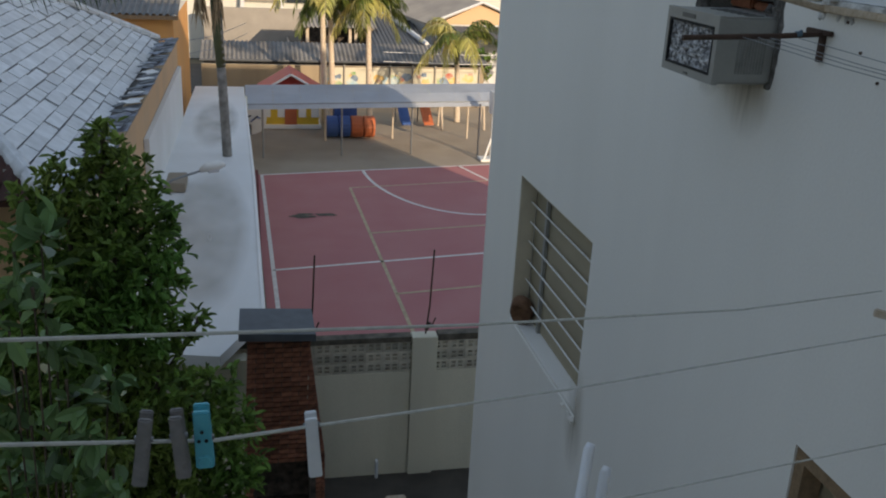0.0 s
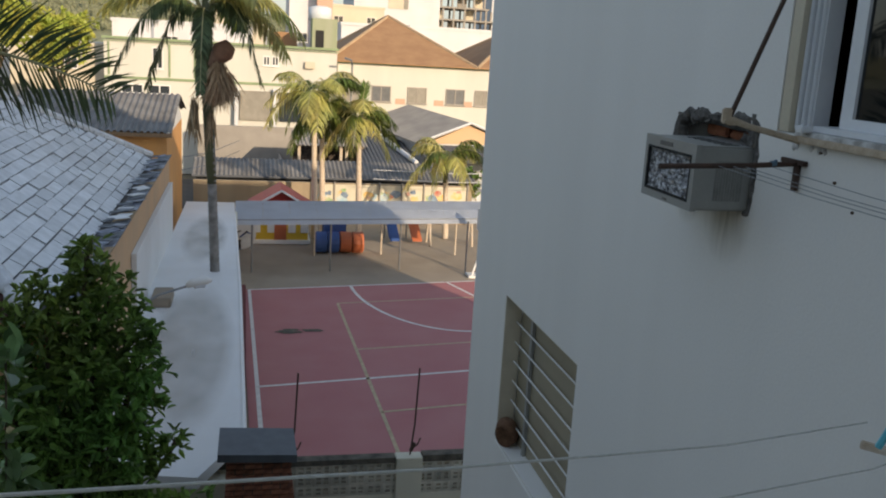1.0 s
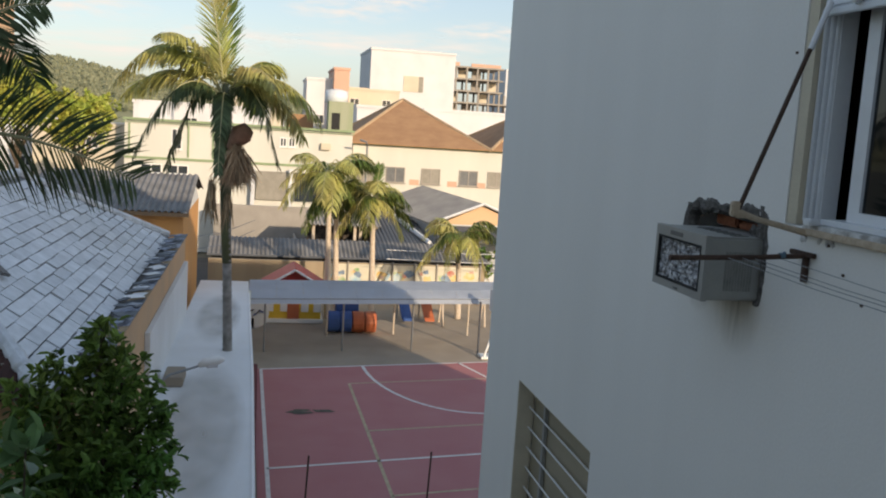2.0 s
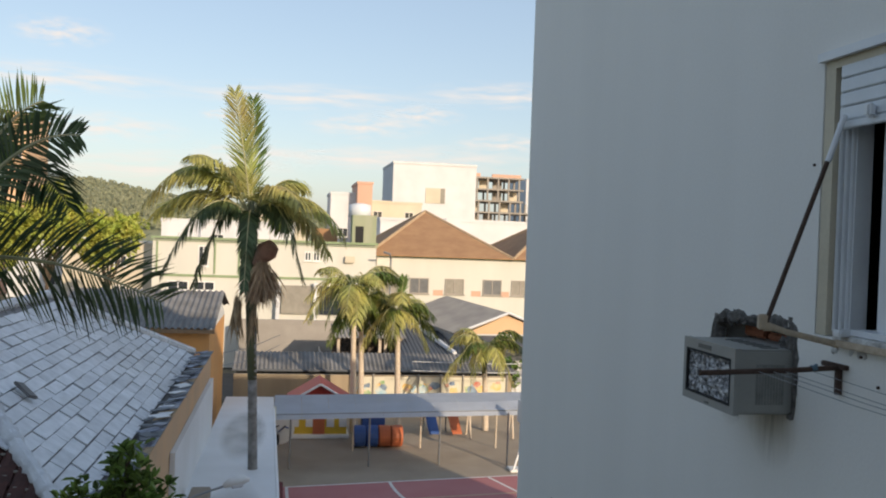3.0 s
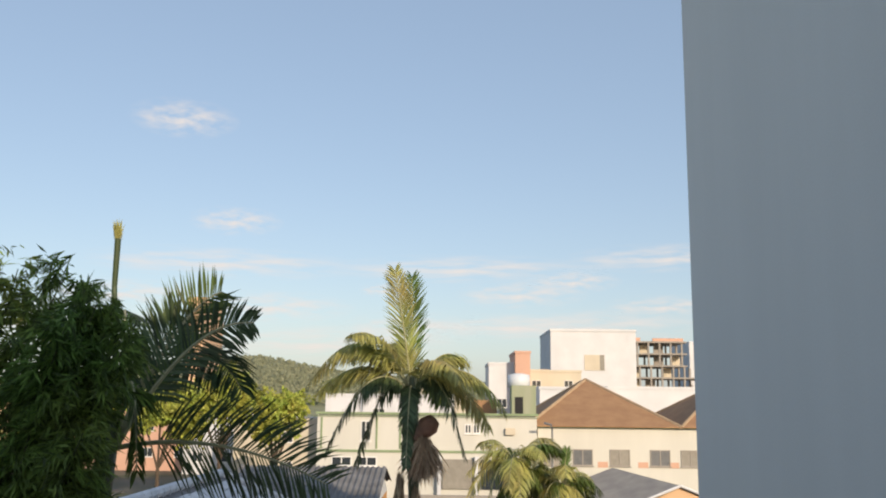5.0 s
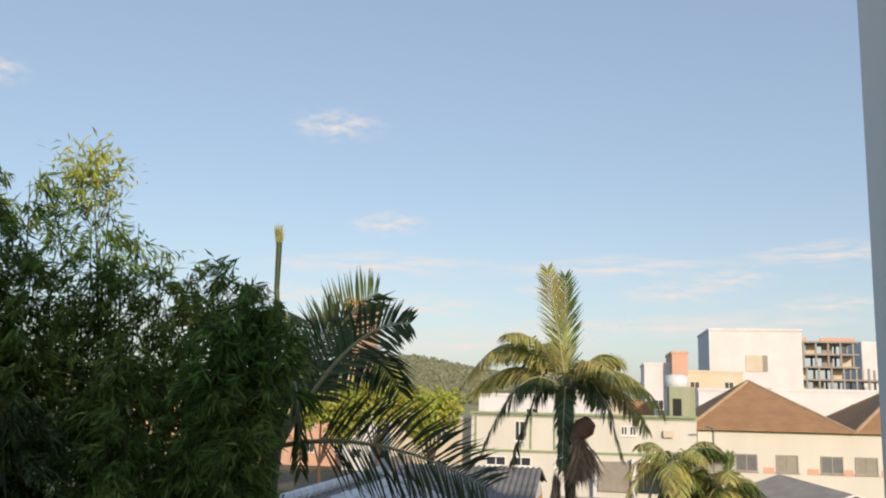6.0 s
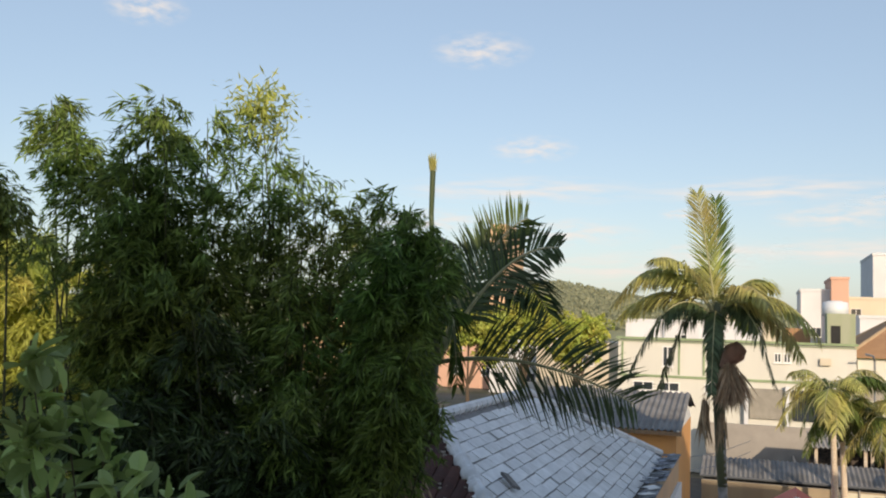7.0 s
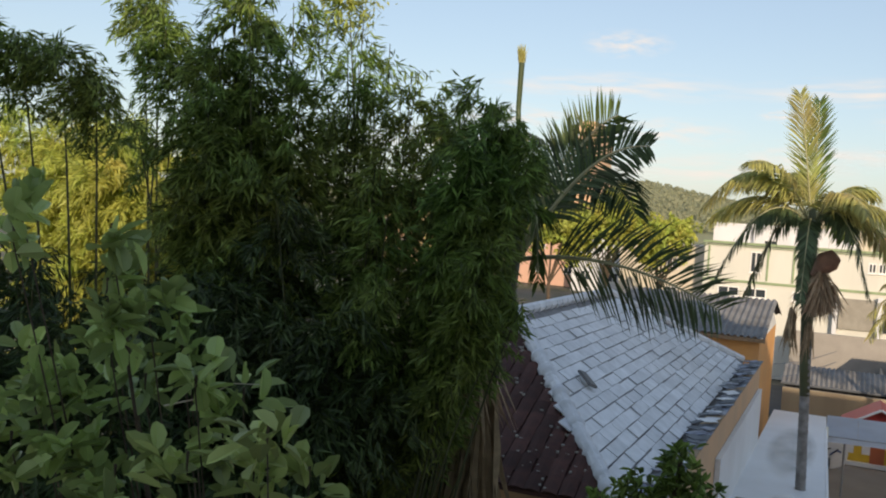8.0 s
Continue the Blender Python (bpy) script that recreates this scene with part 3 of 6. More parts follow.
for y in (3.55, 2.35):
    prop = thing("shutter_prop", 2.2, y, 7.8, "rusty shutter guide rail propped out on a worn stay", "shutter prop", "shutter props")
    part("rail", tube([(2.375, y + 0.03, 8.81), (2.02, y, 7.885)], 0.011, 8), RUST, prop)
    part("upper_rail", tube([(2.378, y + 0.031, 8.82), (2.30, y + 0.022, 8.61)], 0.014, 8), ALU, prop)
    part("stay", tube([(2.0, y, 7.895), (2.12, y, 7.86), (2.385, y + 0.02, 7.805)], [0.017, 0.013, 0.016], 7), PEEL, prop, "pale peeling stay")
    part("joint", boxes((1.988, 2.03, y - 0.014, y + 0.014, 7.868, 7.935), (2.01, 2.06, y - 0.012, y + 0.012, 7.862, 7.888), bevel=0.006), PEEL, prop)
    part("catch", boxes((2.345, 2.40, y - 0.05, y + 0.01, 7.845, 7.875), bevel=0.006), ALU, prop)

# ---- clothes rack brackets and wires under that window ----
rack = thing("clothes_rack_bracket", 2.4, 3.56, 7.6, "rusty iron clothes rack bracket fixed to the wall", "bracket")
part("rod", tube([(2.39, 3.56, 7.705), (2.15, 3.56, 7.69), (1.73, 3.56, 7.675)], 0.012, 8), RUST, rack)
part("plate", boxes((2.375, 2.398, 3.545, 3.575, 7.585, 7.72), (2.375, 2.398, 3.50, 3.68, 7.70, 7.722), bevel=0.003), RUST, rack)
part("blue_tie", tube([(2.255, 3.56, 7.70), (2.275, 3.56, 7.703), (2.28, 3.56, 7.72)], [0.015, 0.015, 0.005], 8), BLUEGREY, rack)
part("rod", tube([(2.39, 1.3, 7.72), (1.73, 1.3, 7.68)], 0.012, 8), RUST, rack)
for k, x in enumerate((2.00, 2.07, 2.13, 2.27)):
    wire = solid("clothes_wire", tube([(x, 3.56, 7.685), (x, 2.9, 7.665), (x, 2.2, 7.66), (x, 1.3, 7.69)], 0.0018, 5), WIRE, "thin grey clothes wire strung between brackets", "wire", "clothes wires")
for y, z in ((3.30, 7.66), (2.96, 7.70), (3.16, 7.56), (3.83, 8.62), (3.42, 7.77)):
    solid("screw", tube([(2.392, y, z), (2.401, y, z)], 0.007, 6), RUST, "rusty screw in the wall", "screw", "screws in the wall")

# ---- lower windows ----
low = tagged(new("window_2"), "lower window behind white bars with a cream reveal", "window", kind="structure")
low.location = (2.55, 6.9, 4.52)
Y0, Y1, Z0, Z1 = LOW
part("reveal", boxes((2.405, 2.56, Y1 - 0.012, Y1 - 0.001, Z0 + 0.01, Z1 - 0.001), (2.405, 2.56, Y0 + 0.001, Y0 + 0.012, Z0 + 0.01, Z1 - 0.001), (2.405, 2.56, Y0 + 0.012, Y1 - 0.012, Z1 - 0.012, Z1 - 0.001)), CREAM, low, "cream painted reveal")
part("blind", boxes((2.565, 2.60, Y0 + 0.02, Y1 - 0.02, Z0 + 0.02, Z1 - 0.02)), mat("beige_blind", (0.36, 0.31, 0.22), 0.7, 0.12, 2, 0.1), low, "closed beige blind")
part("mullion", boxes((2.53, 2.56, 7.38, 7.43, Z0 + 0.02, Z1 - 0.02)), ACGREY, low)
for k in range(6):
    z = 4.66 + 0.195 * k
    part("bar", tube([(2.52, Y0 + 0.012, z), (2.52, Y1 - 0.012, z)], 0.008, 6), WHITE, low, "white bar")
part("sill", boxes((2.40, 2.60, Y0 + 0.001, Y1 - 0.001, Z0 + 0.0, Z0 + 0.03)), WALL, low)
part("sill_nose", boxes((2.388, 2.40, Y0 - 0.02, Y1 + 0.01, Z0 - 0.022, Z0 + 0.002), bevel=0.004), WALL, low, "crumbling rendered sill")
rubble("crumbled_edge", Y0 - 0.04, Y0 + 0.25, Z0 - 0.05, Z0 - 0.02, 7, WALL, 9, 0.0, 0.03, low).location = (-0.02, 0, 0)

nest = bmesh.new()
bmesh.ops.create_uvsphere(nest, u_segments=20, v_segments=12, radius=0.15, matrix=Matrix.Translation((2.45, 7.66, 4.60)) @ Matrix.Diagonal((0.72, 0.95, 0.98, 1)))
rng = random.Random(12)
for v in nest.verts:
    d = noise.noise(v.co * 9) * 0.018
    v.co += (v.co - Vector((2.45, 7.66, 4.60))).normalized() * d
    v.co.z = max(v.co.z, 4.471)
hollow = Vector((2.38, 7.57, 4.575))
for v in nest.verts:
    if (v.co - hollow).length < 0.075:
        v.co += Vector((0.05, 0.045, 0.0))
oven = solid("mud_nest", nest, MUD, "round brown mud bird nest on the window sill", "nest", smooth=True)

near = tagged(new("window_3"), "lower window with a brown wooden frame", "window", kind="structure")
near.location = (2.5, 2.2, 4.52)
Y0, Y1, Z0, Z1 = LOWNEAR
part("window_frame", boxes((2.41, 2.52, Y1 - 0.07, Y1 - 0.003, Z0 + 0.003, Z1 - 0.003), (2.41, 2.52, Y0 + 0.003, Y0 + 0.07, Z0 + 0.003, Z1 - 0.003), (2.41, 2.52, Y0 + 0.07, Y1 - 0.07, Z1 - 0.07, Z1 - 0.003)), WOOD, near)
part("reveal", boxes((2.522, 2.61, Y1 - 0.05, Y1 - 0.003, Z0 + 0.003, Z1 - 0.003)), CREAM, near)
part("pane", boxes((2.535, 2.545, Y0 + 0.004, Y1 - 0.05, Z0 + 0.004, Z1 - 0.004)), mat("beige_pane", (0.34, 0.29, 0.20), 0.5, 0.1, 3), near)

# ---- our own clothes lines and pegs ----
LINE_ENDS = [((-1.4, 0.62, 7.75), (-0.335, 0.95, 7.616), (0.35, 1.42, 7.39), (1.25, 2.0, 7.13), (2.2, 2.64, 6.885)),
             ((-1.4, 0.55, 7.58), (-0.349, 0.95, 7.481), (-0.114, 1.1, 7.377), (0.639, 1.7, 7.084), (2.055, 2.4, 6.828), (2.35, 2.58, 6.78)),
             ((-1.4, 0.45, 7.35), (-0.1, 1.15, 7.02), (0.88, 1.8, 6.70), (2.071, 2.3, 6.458), (2.38, 2.45, 6.38))]
for pts in LINE_ENDS:
    solid("clothes_line", tube(pts, 0.0028, 8), ROPE, "pale plastic rope clothes line", "clothes line", "clothes lines")
arm = thing("clothes_rack", 2.35, 2.54, 6.78, "pale wooden clothes rack fixed to the wall", "clothes rack")
part("arm", boxes((-0.19, 0.2, -0.014, 0.014, -0.014, 0.014), bevel=0.004), PALEWOOD, arm).matrix_local = pose(0, 0, 0, 0, 4, -38)
part("peg", tube([(2.17, 2.53, 6.84), (2.19, 2.51, 6.92)], 0.013, 6), TURQ, arm, "turquoise peg")
arm2 = thing("clothes_rack", -1.4, 0.4, 7.5, "pale wooden clothes rack fixed to the wall", "clothes rack")
part("arm", boxes((-1.415, -1.385, -0.8, 0.75, 7.33, 7.36)), PALEWOOD, arm2)
part("upright", boxes((-1.415, -1.385, 0.60, 0.63, 7.36, 7.77)), PALEWOOD, arm2)
arm3 = thing("line_post", 2.38, 2.5, 6.4, "short wooden post for the lines on the wall", "clothes rack")
part("post", boxes((2.36, 2.40, 2.43, 2.62, 6.34, 6.84)), PALEWOOD, arm3)


def peg(x, y, z_line, up_len, down_len, material, name, lean=0.0, wide=0.011, kind=0):
    """A clothes peg: two prongs, joined by a spring at the line."""
    t = thing("clothes_peg", x, y, z_line, name, "clothes peg", "clothes pegs")
    m = Matrix.Translation((x, y, z_line)) @ Matrix.Rotation(radians(lean), 4, "Y")
    for s in (-1, 1):
        bm = bmesh.new()
        box(bm, -wide, wide, 0.001 if s > 0 else -0.009, 0.009 if s > 0 else -0.001, -down_len, up_len)
        bmesh.ops.bevel(bm, geom=bm.edges[:], offset=0.002, segments=2, affect="EDGES")
        for v in bm.verts:
            if v.co.z > up_len * 0.5:
                v.co.y += s * 0.006
                v.co.x *= 0.86
        bm.transform(m)
        part("prong", bm, material, t)
    part("spring", tube([m @ Vector((-wide - 0.002, 0, 0.004)), m @ Vector((wide + 0.002, 0, 0.004))], 0.004, 8), STEEL, t)
    if kind:
        # near-black discs put the shade of small holes into colour
        for dx, dz in ((0, 0.022), (-0.005, 0.008), (0.005, 0.008)):
            part("hole", tube([m @ Vector((dx, -0.0175, dz)), m @ Vector((dx, -0.0165, dz))], 0.0028, 6), DARK, t)
        part("thumb_dish", tube([m @ Vector((0, -0.013, -0.028)), m @ Vector((0, -0.0095, -0.028))], [0.008, 0.010], 12), TURQ, t)


peg(-0.200, 1.03, 7.425, 0.040, 0.065, PEGWOOD, "grey weathered wooden clothes peg on the line", 8, 0.010)
peg(-0.158, 1.06, 7.408, 0.040, 0.060, PEGWOOD, "grey worn clothes peg on the line", -4, 0.010)
peg(-0.128, 1.09, 7.385, 0.052, 0.042, TURQ, "turquoise plastic clothes peg on the line", -2, 0.0125, 1)
peg(0.030, 1.215, 7.32, 0.022, 0.090, PEGWHITE, "white plastic clothes peg on the line", -4, 0.011)
pipe = thing("drying_rack", 0.72, 1.7, 6.6, "white plastic rods of a folded drying rack", "drying rack")
part("rod", tube([(0.742, 1.752, 6.90), (0.735, 1.745, 6.89), (0.66, 1.62, 6.60), (0.5, 1.4, 6.1)], [0.010, 0.014, 0.014, 0.014], 12), PEGWHITE, pipe, "", True)
part("rod", tube([(0.792, 1.752, 6.83), (0.785, 1.745, 6.82), (0.71, 1.62, 6.54), (0.54, 1.4, 6.05)], [0.010, 0.014, 0.014, 0.014], 12), PEGWHITE, pipe, "", True)
part("strut", tube([(0.50, 1.4, 6.1), (0.52, 0.2, 6.0), (0.52, -0.8, 6.0)], 0.014, 8), PEGWHITE, pipe)
solid("yard_block", boxes((1.7, 2.0, 10.75, 11.0, 0, 0.22), bevel=0.02), PALEWOOD, "pale wooden block in the yard", "block")
tap = thing("yard_tap", 1.7, 11.82, 0, "small pale standpipe against the yard wall", "tap")
part("pipe", tube([(1.68, 11.78, 0), (1.68, 11.78, 0.32)], 0.025, 8), PVC, tap)
part("spout", tube([(1.68, 11.78, 0.3), (1.68, 11.70, 0.3)], 0.02, 8), PVC, tap)


# ---- yard wall and chimney ----
yard_wall = solid("yard_wall", boxes((-3.0, 2.16, 11.86, 11.98, 0, 1.76), (2.56, 6.0, 11.86, 11.98, 0, 1.76), (-3.0, 6.0, 11.88, 11.96, 2.255, 2.262)), YARDWALL, "yellowed painted boundary wall with a row of vent blocks", "wall", kind="structure")
part("pilaster", boxes((2.17, 2.55, 11.80, 12.02, 0, 2.34), bevel=0.01), YARDWALL, yard_wall)
part("coping", boxes((-3.0, 2.16, 11.84, 12.01, 2.26, 2.34), (2.56, 6.0, 11.84, 12.01, 2.26, 2.36)), MOSS, yard_wall, "black mossy concrete coping")
bm = bmesh.new()
W, H, D, T = 0.245, 0.165, 0.10, 0.035
for r in ((0, W, 0, T), (0, W, H - T, H), (0, T, T, H - T), (W - T, W, T, H - T), (W / 2 - T / 2, W / 2 + T / 2, T, H - T), (T, W - T, H / 2 - 0.012, H / 2 + 0.012)):
    box(bm, r[0], r[1], -D, 0, r[2], r[3])
vent_mesh = mesh_of("vent_block", bm, BLOCK)
for row in range(3):
    for k in range(36):
        x = -3.0 + k * 0.25
        if x > 5.7:
            continue
        ob = new("vent_block", vent_mesh)
        ob.location, ob.parent = (x, 11.97, 1.763 + row * 0.166), yard_wall
for x, y, top in ((0.72, 11.93, 3.62), (2.43, 11.93, 3.66)):
    spike = thing("fence_rod", x, y, 2.3, "thin dark iron rod standing on the yard wall", "rod", "rods on the wall")
    part("rod", tube([(x - 0.05, y, 2.3), (x, y, 2.8), (x + 0.03, y, top)], 0.013, 6), RUST, spike)
    part("hook", tube([(x - 0.04, y, 2.42), (x + 0.05, y - 0.02, 2.5), (x + 0.09, y - 0.02, 2.6)], 0.012, 6), RUST, spike)
    part("clip", tube([(x - 0.04, y, 2.40), (x + 0.01, y, 2.52)], 0.03, 6), RUST, spike)

chimney = thing("brick_barbecue", 0.25, 10.9, 0, "sooty red brick barbecue chimney with a dark metal cap", "barbecue")
part("core", boxes((-0.11, 0.57, 10.64, 11.15, 1.15, 3.02), (-0.2, 0.72, 10.62, 11.24, 0, 0.35), (-0.2, -0.12, 10.62, 11.24, 0.35, 1.15), (0.60, 0.68, 10.62, 11.24, 0.35, 1.15), (-0.2, 0.72, 11.0, 11.24, 0.35, 1.15)), MORTAR, chimney, "sooty mortar core")
part("cap", slab([(-0.29, 10.46, 3.14), (0.67, 10.46, 3.10), (0.66, 11.20, 3.13), (-0.28, 11.20, 3.17)], 0.10), SLATE, chimney, "dark sheet metal cap")
part("hearth", boxes((-0.25, 0.78, 10.45, 10.66, 0.28, 0.36), bevel=0.01), MORTAR, chimney)
brick_mesh = mesh_of("brick", boxes((0, 0.215, 0, 0.06, 0, 0.058), bevel=0.006), BRICK)
rng = random.Random(8)
for course in range(42):
    z = 0.02 + course * 0.071
    f = min(1.0, max(0.0, (z - 1.15) / 1.6))
    x0, x1 = -0.27 + 0.08 * f, 0.80 - 0.19 * f
    if 0.36 < z < 1.12:
        spans = [(x0, x0 + 0.12), (x1 - 0.12, x1)]
    else:
        spans = [(x0, x1)]
    for a, b in spans:
        x = a - (0.11 if course % 2 else 0.0)
        while x < b - 0.02:
            lo, hi = max(x, a), min(x + 0.215, b)
            if hi - lo > 0.03:
                ob = new("brick", brick_mesh)
                ob.location = (lo, 10.585 + 0.03 * f + rng.uniform(-0.006, 0.006), z)
                ob.scale = ((hi - lo) / 0.215, 1, 1)
                ob.parent, ob.matrix_parent_inverse = chimney, Matrix.Translation(-chimney.location)
            x += 0.227
    for k in range(3):
        ob = new("brick", brick_mesh)
        ob.location, ob.rotation_euler = (x1 + 0.004, 10.64 + k * 0.2 + (0.05 if course % 2 else 0), z), (0, 0, radians(90))
        ob.scale = (0.85, 1, 1)
        ob.parent, ob.matrix_parent_inverse = chimney, Matrix.Translation(-chimney.location)

# ---- long white flat roof and its wing ----
wing = thing("flat_roofed_wing", -1.0, 20, 0, "low wing with a white coated flat roof beside the court", "building")
part("roof", slab([(-2.02, 11.3, 2.58), (-0.55, 11.0, 2.58), (0.04, 12.3, 2.58), (-0.12, 22, 2.58), (-2.02, 22, 2.58)], 0.16), FLATROOF, wing, "white coated flat roof")
part("roof", slab([(-2.02, 22.0, 2.58), (-0.12, 22.0, 2.58), (-0.30, 30.6, 2.30), (-0.33, 33.2, 2.215), (-2.02, 33.2, 2.215)], 0.16), FLATROOF, wing, "white coated flat roof")
part("wall", boxes((-2.0, -0.22, 11.6, 31.5, 0, 2.2)), YARDWALL, wing)
for cx, y0, y1, w in ((-0.92, 12.0, 20.6, 0.80), (-1.08, 22.4, 30.2, 0.66)):
    bm = bmesh.new()
    bm.faces.new([bm.verts.new((math.cos(a), math.sin(a), 0)) for a in np.linspace(0, 2 * math.pi, 41)[:-1]])
    dust = part("dust_patch", bm, FLATSTAIN, wing, "dried puddle of dust on the roof")
    cy = (y0 + y1) / 2
    dust.location, dust.scale = (cx, cy, 2.585 - max(0.0, cy - 22) * 0.0326), (w, (y1 - y0) / 2, 1)
    dust.rotation_euler = (-math.atan(0.0326) if cy > 22 else 0, 0, 0)
part("roof_edge", tube([(0.02, 12.3, 2.545), (-0.08, 20, 2.545), (-0.13, 22, 2.545), (-0.31, 30.6, 2.265)], 0.05, 8), FLATROOF, wing)
solid("concrete_block", boxes((-1.85, -1.45, 18.6, 19.5, 2.58, 2.78), bevel=0.02), PAVE, "grey concrete block on the flat roof", "block")

lamp = thing("roof_lamp", -1.9, 16.5, 2.6, "small street lamp on a bent arm over the flat roof", "lamp")
part("arm", tube([(-1.95, 16.0, 2.6), (-1.95, 16.0, 3.2), (-1.5, 16.3, 3.5), (-0.92, 16.6, 3.62)], 0.022, 8), STEEL, lamp)
head = part("head", tube([(-1.02, 16.55, 3.60), (-0.9, 16.6, 3.66), (-0.68, 16.7, 3.68), (-0.58, 16.75, 3.66)], [0.04, 0.085, 0.09, 0.03], 10), WHITE, lamp, "white lamp head", True)
part("diffuser", tube([(-0.88, 16.61, 3.60), (-0.7, 16.69, 3.60)], 0.06, 10), PEGWHITE, head)

# ---- canopy over the playground edge ----
canopy = thing("sheet_canopy", 4, 32, 0, "low white sheet canopy on thin steel posts", "canopy")


def canopy_row(x):
    return [(x, 31.15 + 0.11 * x, 1.80), (x, 31.3 + 0.11 * x, 1.95), (x, 32.0 + 0.11 * x, 2.16), (x, 33.2 + 0.11 * x, 2.28)]


for k in range(10):
    xs = np.linspace(-0.3 + k * 0.95, -0.3 + (k + 1) * 0.95 - 0.004, 3)
    rows = [canopy_row(x) for x in xs]
    bm = bmesh.new()
    vs = [[bm.verts.new((p[0], p[1], p[2] + 0.006 * (i == 1))) for p in r] for i, r in enumerate(rows)]
    for a, b in zip(vs, vs[1:]):
        for j in range(3):
            bm.faces.new((a[j], b[j], b[j + 1], a[j + 1]))
    bmesh.ops.solidify(bm, geom=bm.faces[:], thickness=0.02)
    part("sheet", bm, CANOPY, canopy)
for x, y in ((0.28, 31.6), (3.05, 31.9), (5.62, 32.1), (8.1, 31.9)):
    part("post", tube([(x, y, 0), (x, y, 1.92)], 0.035, 8), STEEL, canopy)
for x, y in ((2.65, 34.2), (5.3, 34.6), (8.3, 34.6)):
    part("post", tube([(x, y, 0), (x, y, 2.0)], 0.035, 8), PALEWOOD, canopy)
part("beam", tube([canopy_row(-0.3)[1], canopy_row(9.2)[1]], 0.025, 6), STEEL, canopy)
board = thing("hoop_stand", 8.4, 31.2, 0, "white framed stand at the edge of the court", "hoop stand")
part("pole", tube([(8.42, 31.2, 0), (8.42, 31.2, 2.3)], 0.05, 8), WHITE, board)
part("panel", boxes((8.32, 8.37, 30.9, 31.5, 1.7, 2.5), bevel=0.01), WHITE, board)
part("brace", tube([(8.1, 31.0, 0), (8.4, 31.2, 0.8)], 0.04, 8), WHITE, board)
part("base", boxes((8.0, 8.6, 30.9, 31.5, 0, 0.08), bevel=0.01), WHITE, board)

# ---- playground ----
house = thing("toy_house", 1.4, 38.4, 0, "toy house with a red roof and yellow walls", "toy house")
part("wall", boxes((0.35, 2.55, 36.4, 37.7, 0.1, 1.5)), YELLOW, house, "yellow plastic walls")
part("base", boxes((0.25, 2.65, 36.25, 37.8, 0, 0.16), bevel=0.02), WHITE, house)
for x in (0.35, 0.92, 1.75, 2.25):
    part("shutter", boxes((x, x + 0.30, 36.36, 36.4, 0.45, 1.2), bevel=0.01), WHITE, house, "white window panel")
part("door", boxes((1.2, 1.68, 36.34, 36.4, 0.1, 1.25), bevel=0.01), TERRA, house, "red door")
bm = slab([(0.15, 36.0, 1.50), (1.45, 36.0, 2.28), (1.45, 38.0, 2.28), (0.15, 38.0, 1.50)], 0.06)
part("roof", slab([(1.45, 36.0, 2.28), (2.75, 36.0, 1.50), (2.75, 38.0, 1.50), (1.45, 38.0, 2.28)], 0.06, bm), RED, house, "red roof")
part("gable", prism([(0.4, 36.42, 1.5), (2.5, 36.42, 1.5), (1.45, 36.42, 2.2)], (0, 0.05, 0)), RED, house)
for s in (-1, 1):
    part("roof_trim", tube([(1.45, 35.97, 2.22), (1.45 + s * 1.25, 35.97, 1.48)], 0.05, 6), PEGWHITE, house)

tunnel = thing("play_tunnel", 3.5, 34.9, 0, "blue and red plastic play tunnel", "play tunnel")
for k, (x, m) in enumerate(((2.72, BLUE), (3.20, BLUE), (3.68, TERRA), (4.16, TERRA))):
    part("barrel", tube([(x, 34.9, 0.42), (x + 0.04, 34.9, 0.42), (x + 0.42, 34.9, 0.42), (x + 0.46, 34.9, 0.42)], [0.38, 0.42, 0.42, 0.38], 16), m, tunnel)
part("tower", boxes((3.1, 4.0, 35.5, 36.3, 0, 1.3), bevel=0.03), BLUE, tunnel, "blue box behind the tunnel")
for x, m, name in ((6.05, BLUE, "blue"), (7.0, TERRA, "orange")):
    slide = thing("playground_slide", x, 36.8, 0, name + " plastic slide with a ladder", "slide", "slides in the playground")
    part("chute", slab([(x - 0.22, 37.6, 1.25), (x + 0.18, 37.6, 1.25), (x + 0.32, 36.5, 0.18), (x - 0.08, 36.5, 0.18)], 0.06), m, slide)
    part("rim", tube([(x - 0.24, 37.6, 1.32), (x - 0.1, 36.5, 0.26)], 0.04, 6), m, slide)
    part("ladder", boxes((x - 0.2, x - 0.14, 37.62, 37.68, 0, 1.35), (x + 0.12, x + 0.18, 37.62, 37.68, 0, 1.35)), STEEL, slide)
swing = thing("swing_frame", 8.0, 36.6, 0, "pale wooden swing frame", "swing")
for x in (7.6, 9.4):
    for d in (-0.45, 0.45):
        part("leg", tube([(x, 36.6 + d, 0), (x, 36.6, 1.6)], 0.05, 6), PALEWOOD, swing)
part("top_bar", tube([(7.5, 36.6, 1.6), (9.5, 36.6, 1.6)], 0.045, 6), PALEWOOD, swing)
board = thing("painted_board", -0.4, 36, 0, "round white board with scribbled dark drawing", "board")
part("panel", tube([(-0.15, 35.2, 0.62), (-0.15, 35.3, 0.62)], 0.62, 20), WHITE, board)
for k in range(6):
    part("drawing", tube([(-0.5 + 0.12 * k, 35.18, 0.5 + 0.1 * (k % 3)), (-0.35 + 0.12 * k, 35.18, 0.75 - 0.1 * (k % 2))], 0.025, 5), BLUE if k % 2 else DARK, board)
part("leg", boxes((-0.2, -0.1, 35.2, 35.3, 0, 0.4)), STEEL, board)

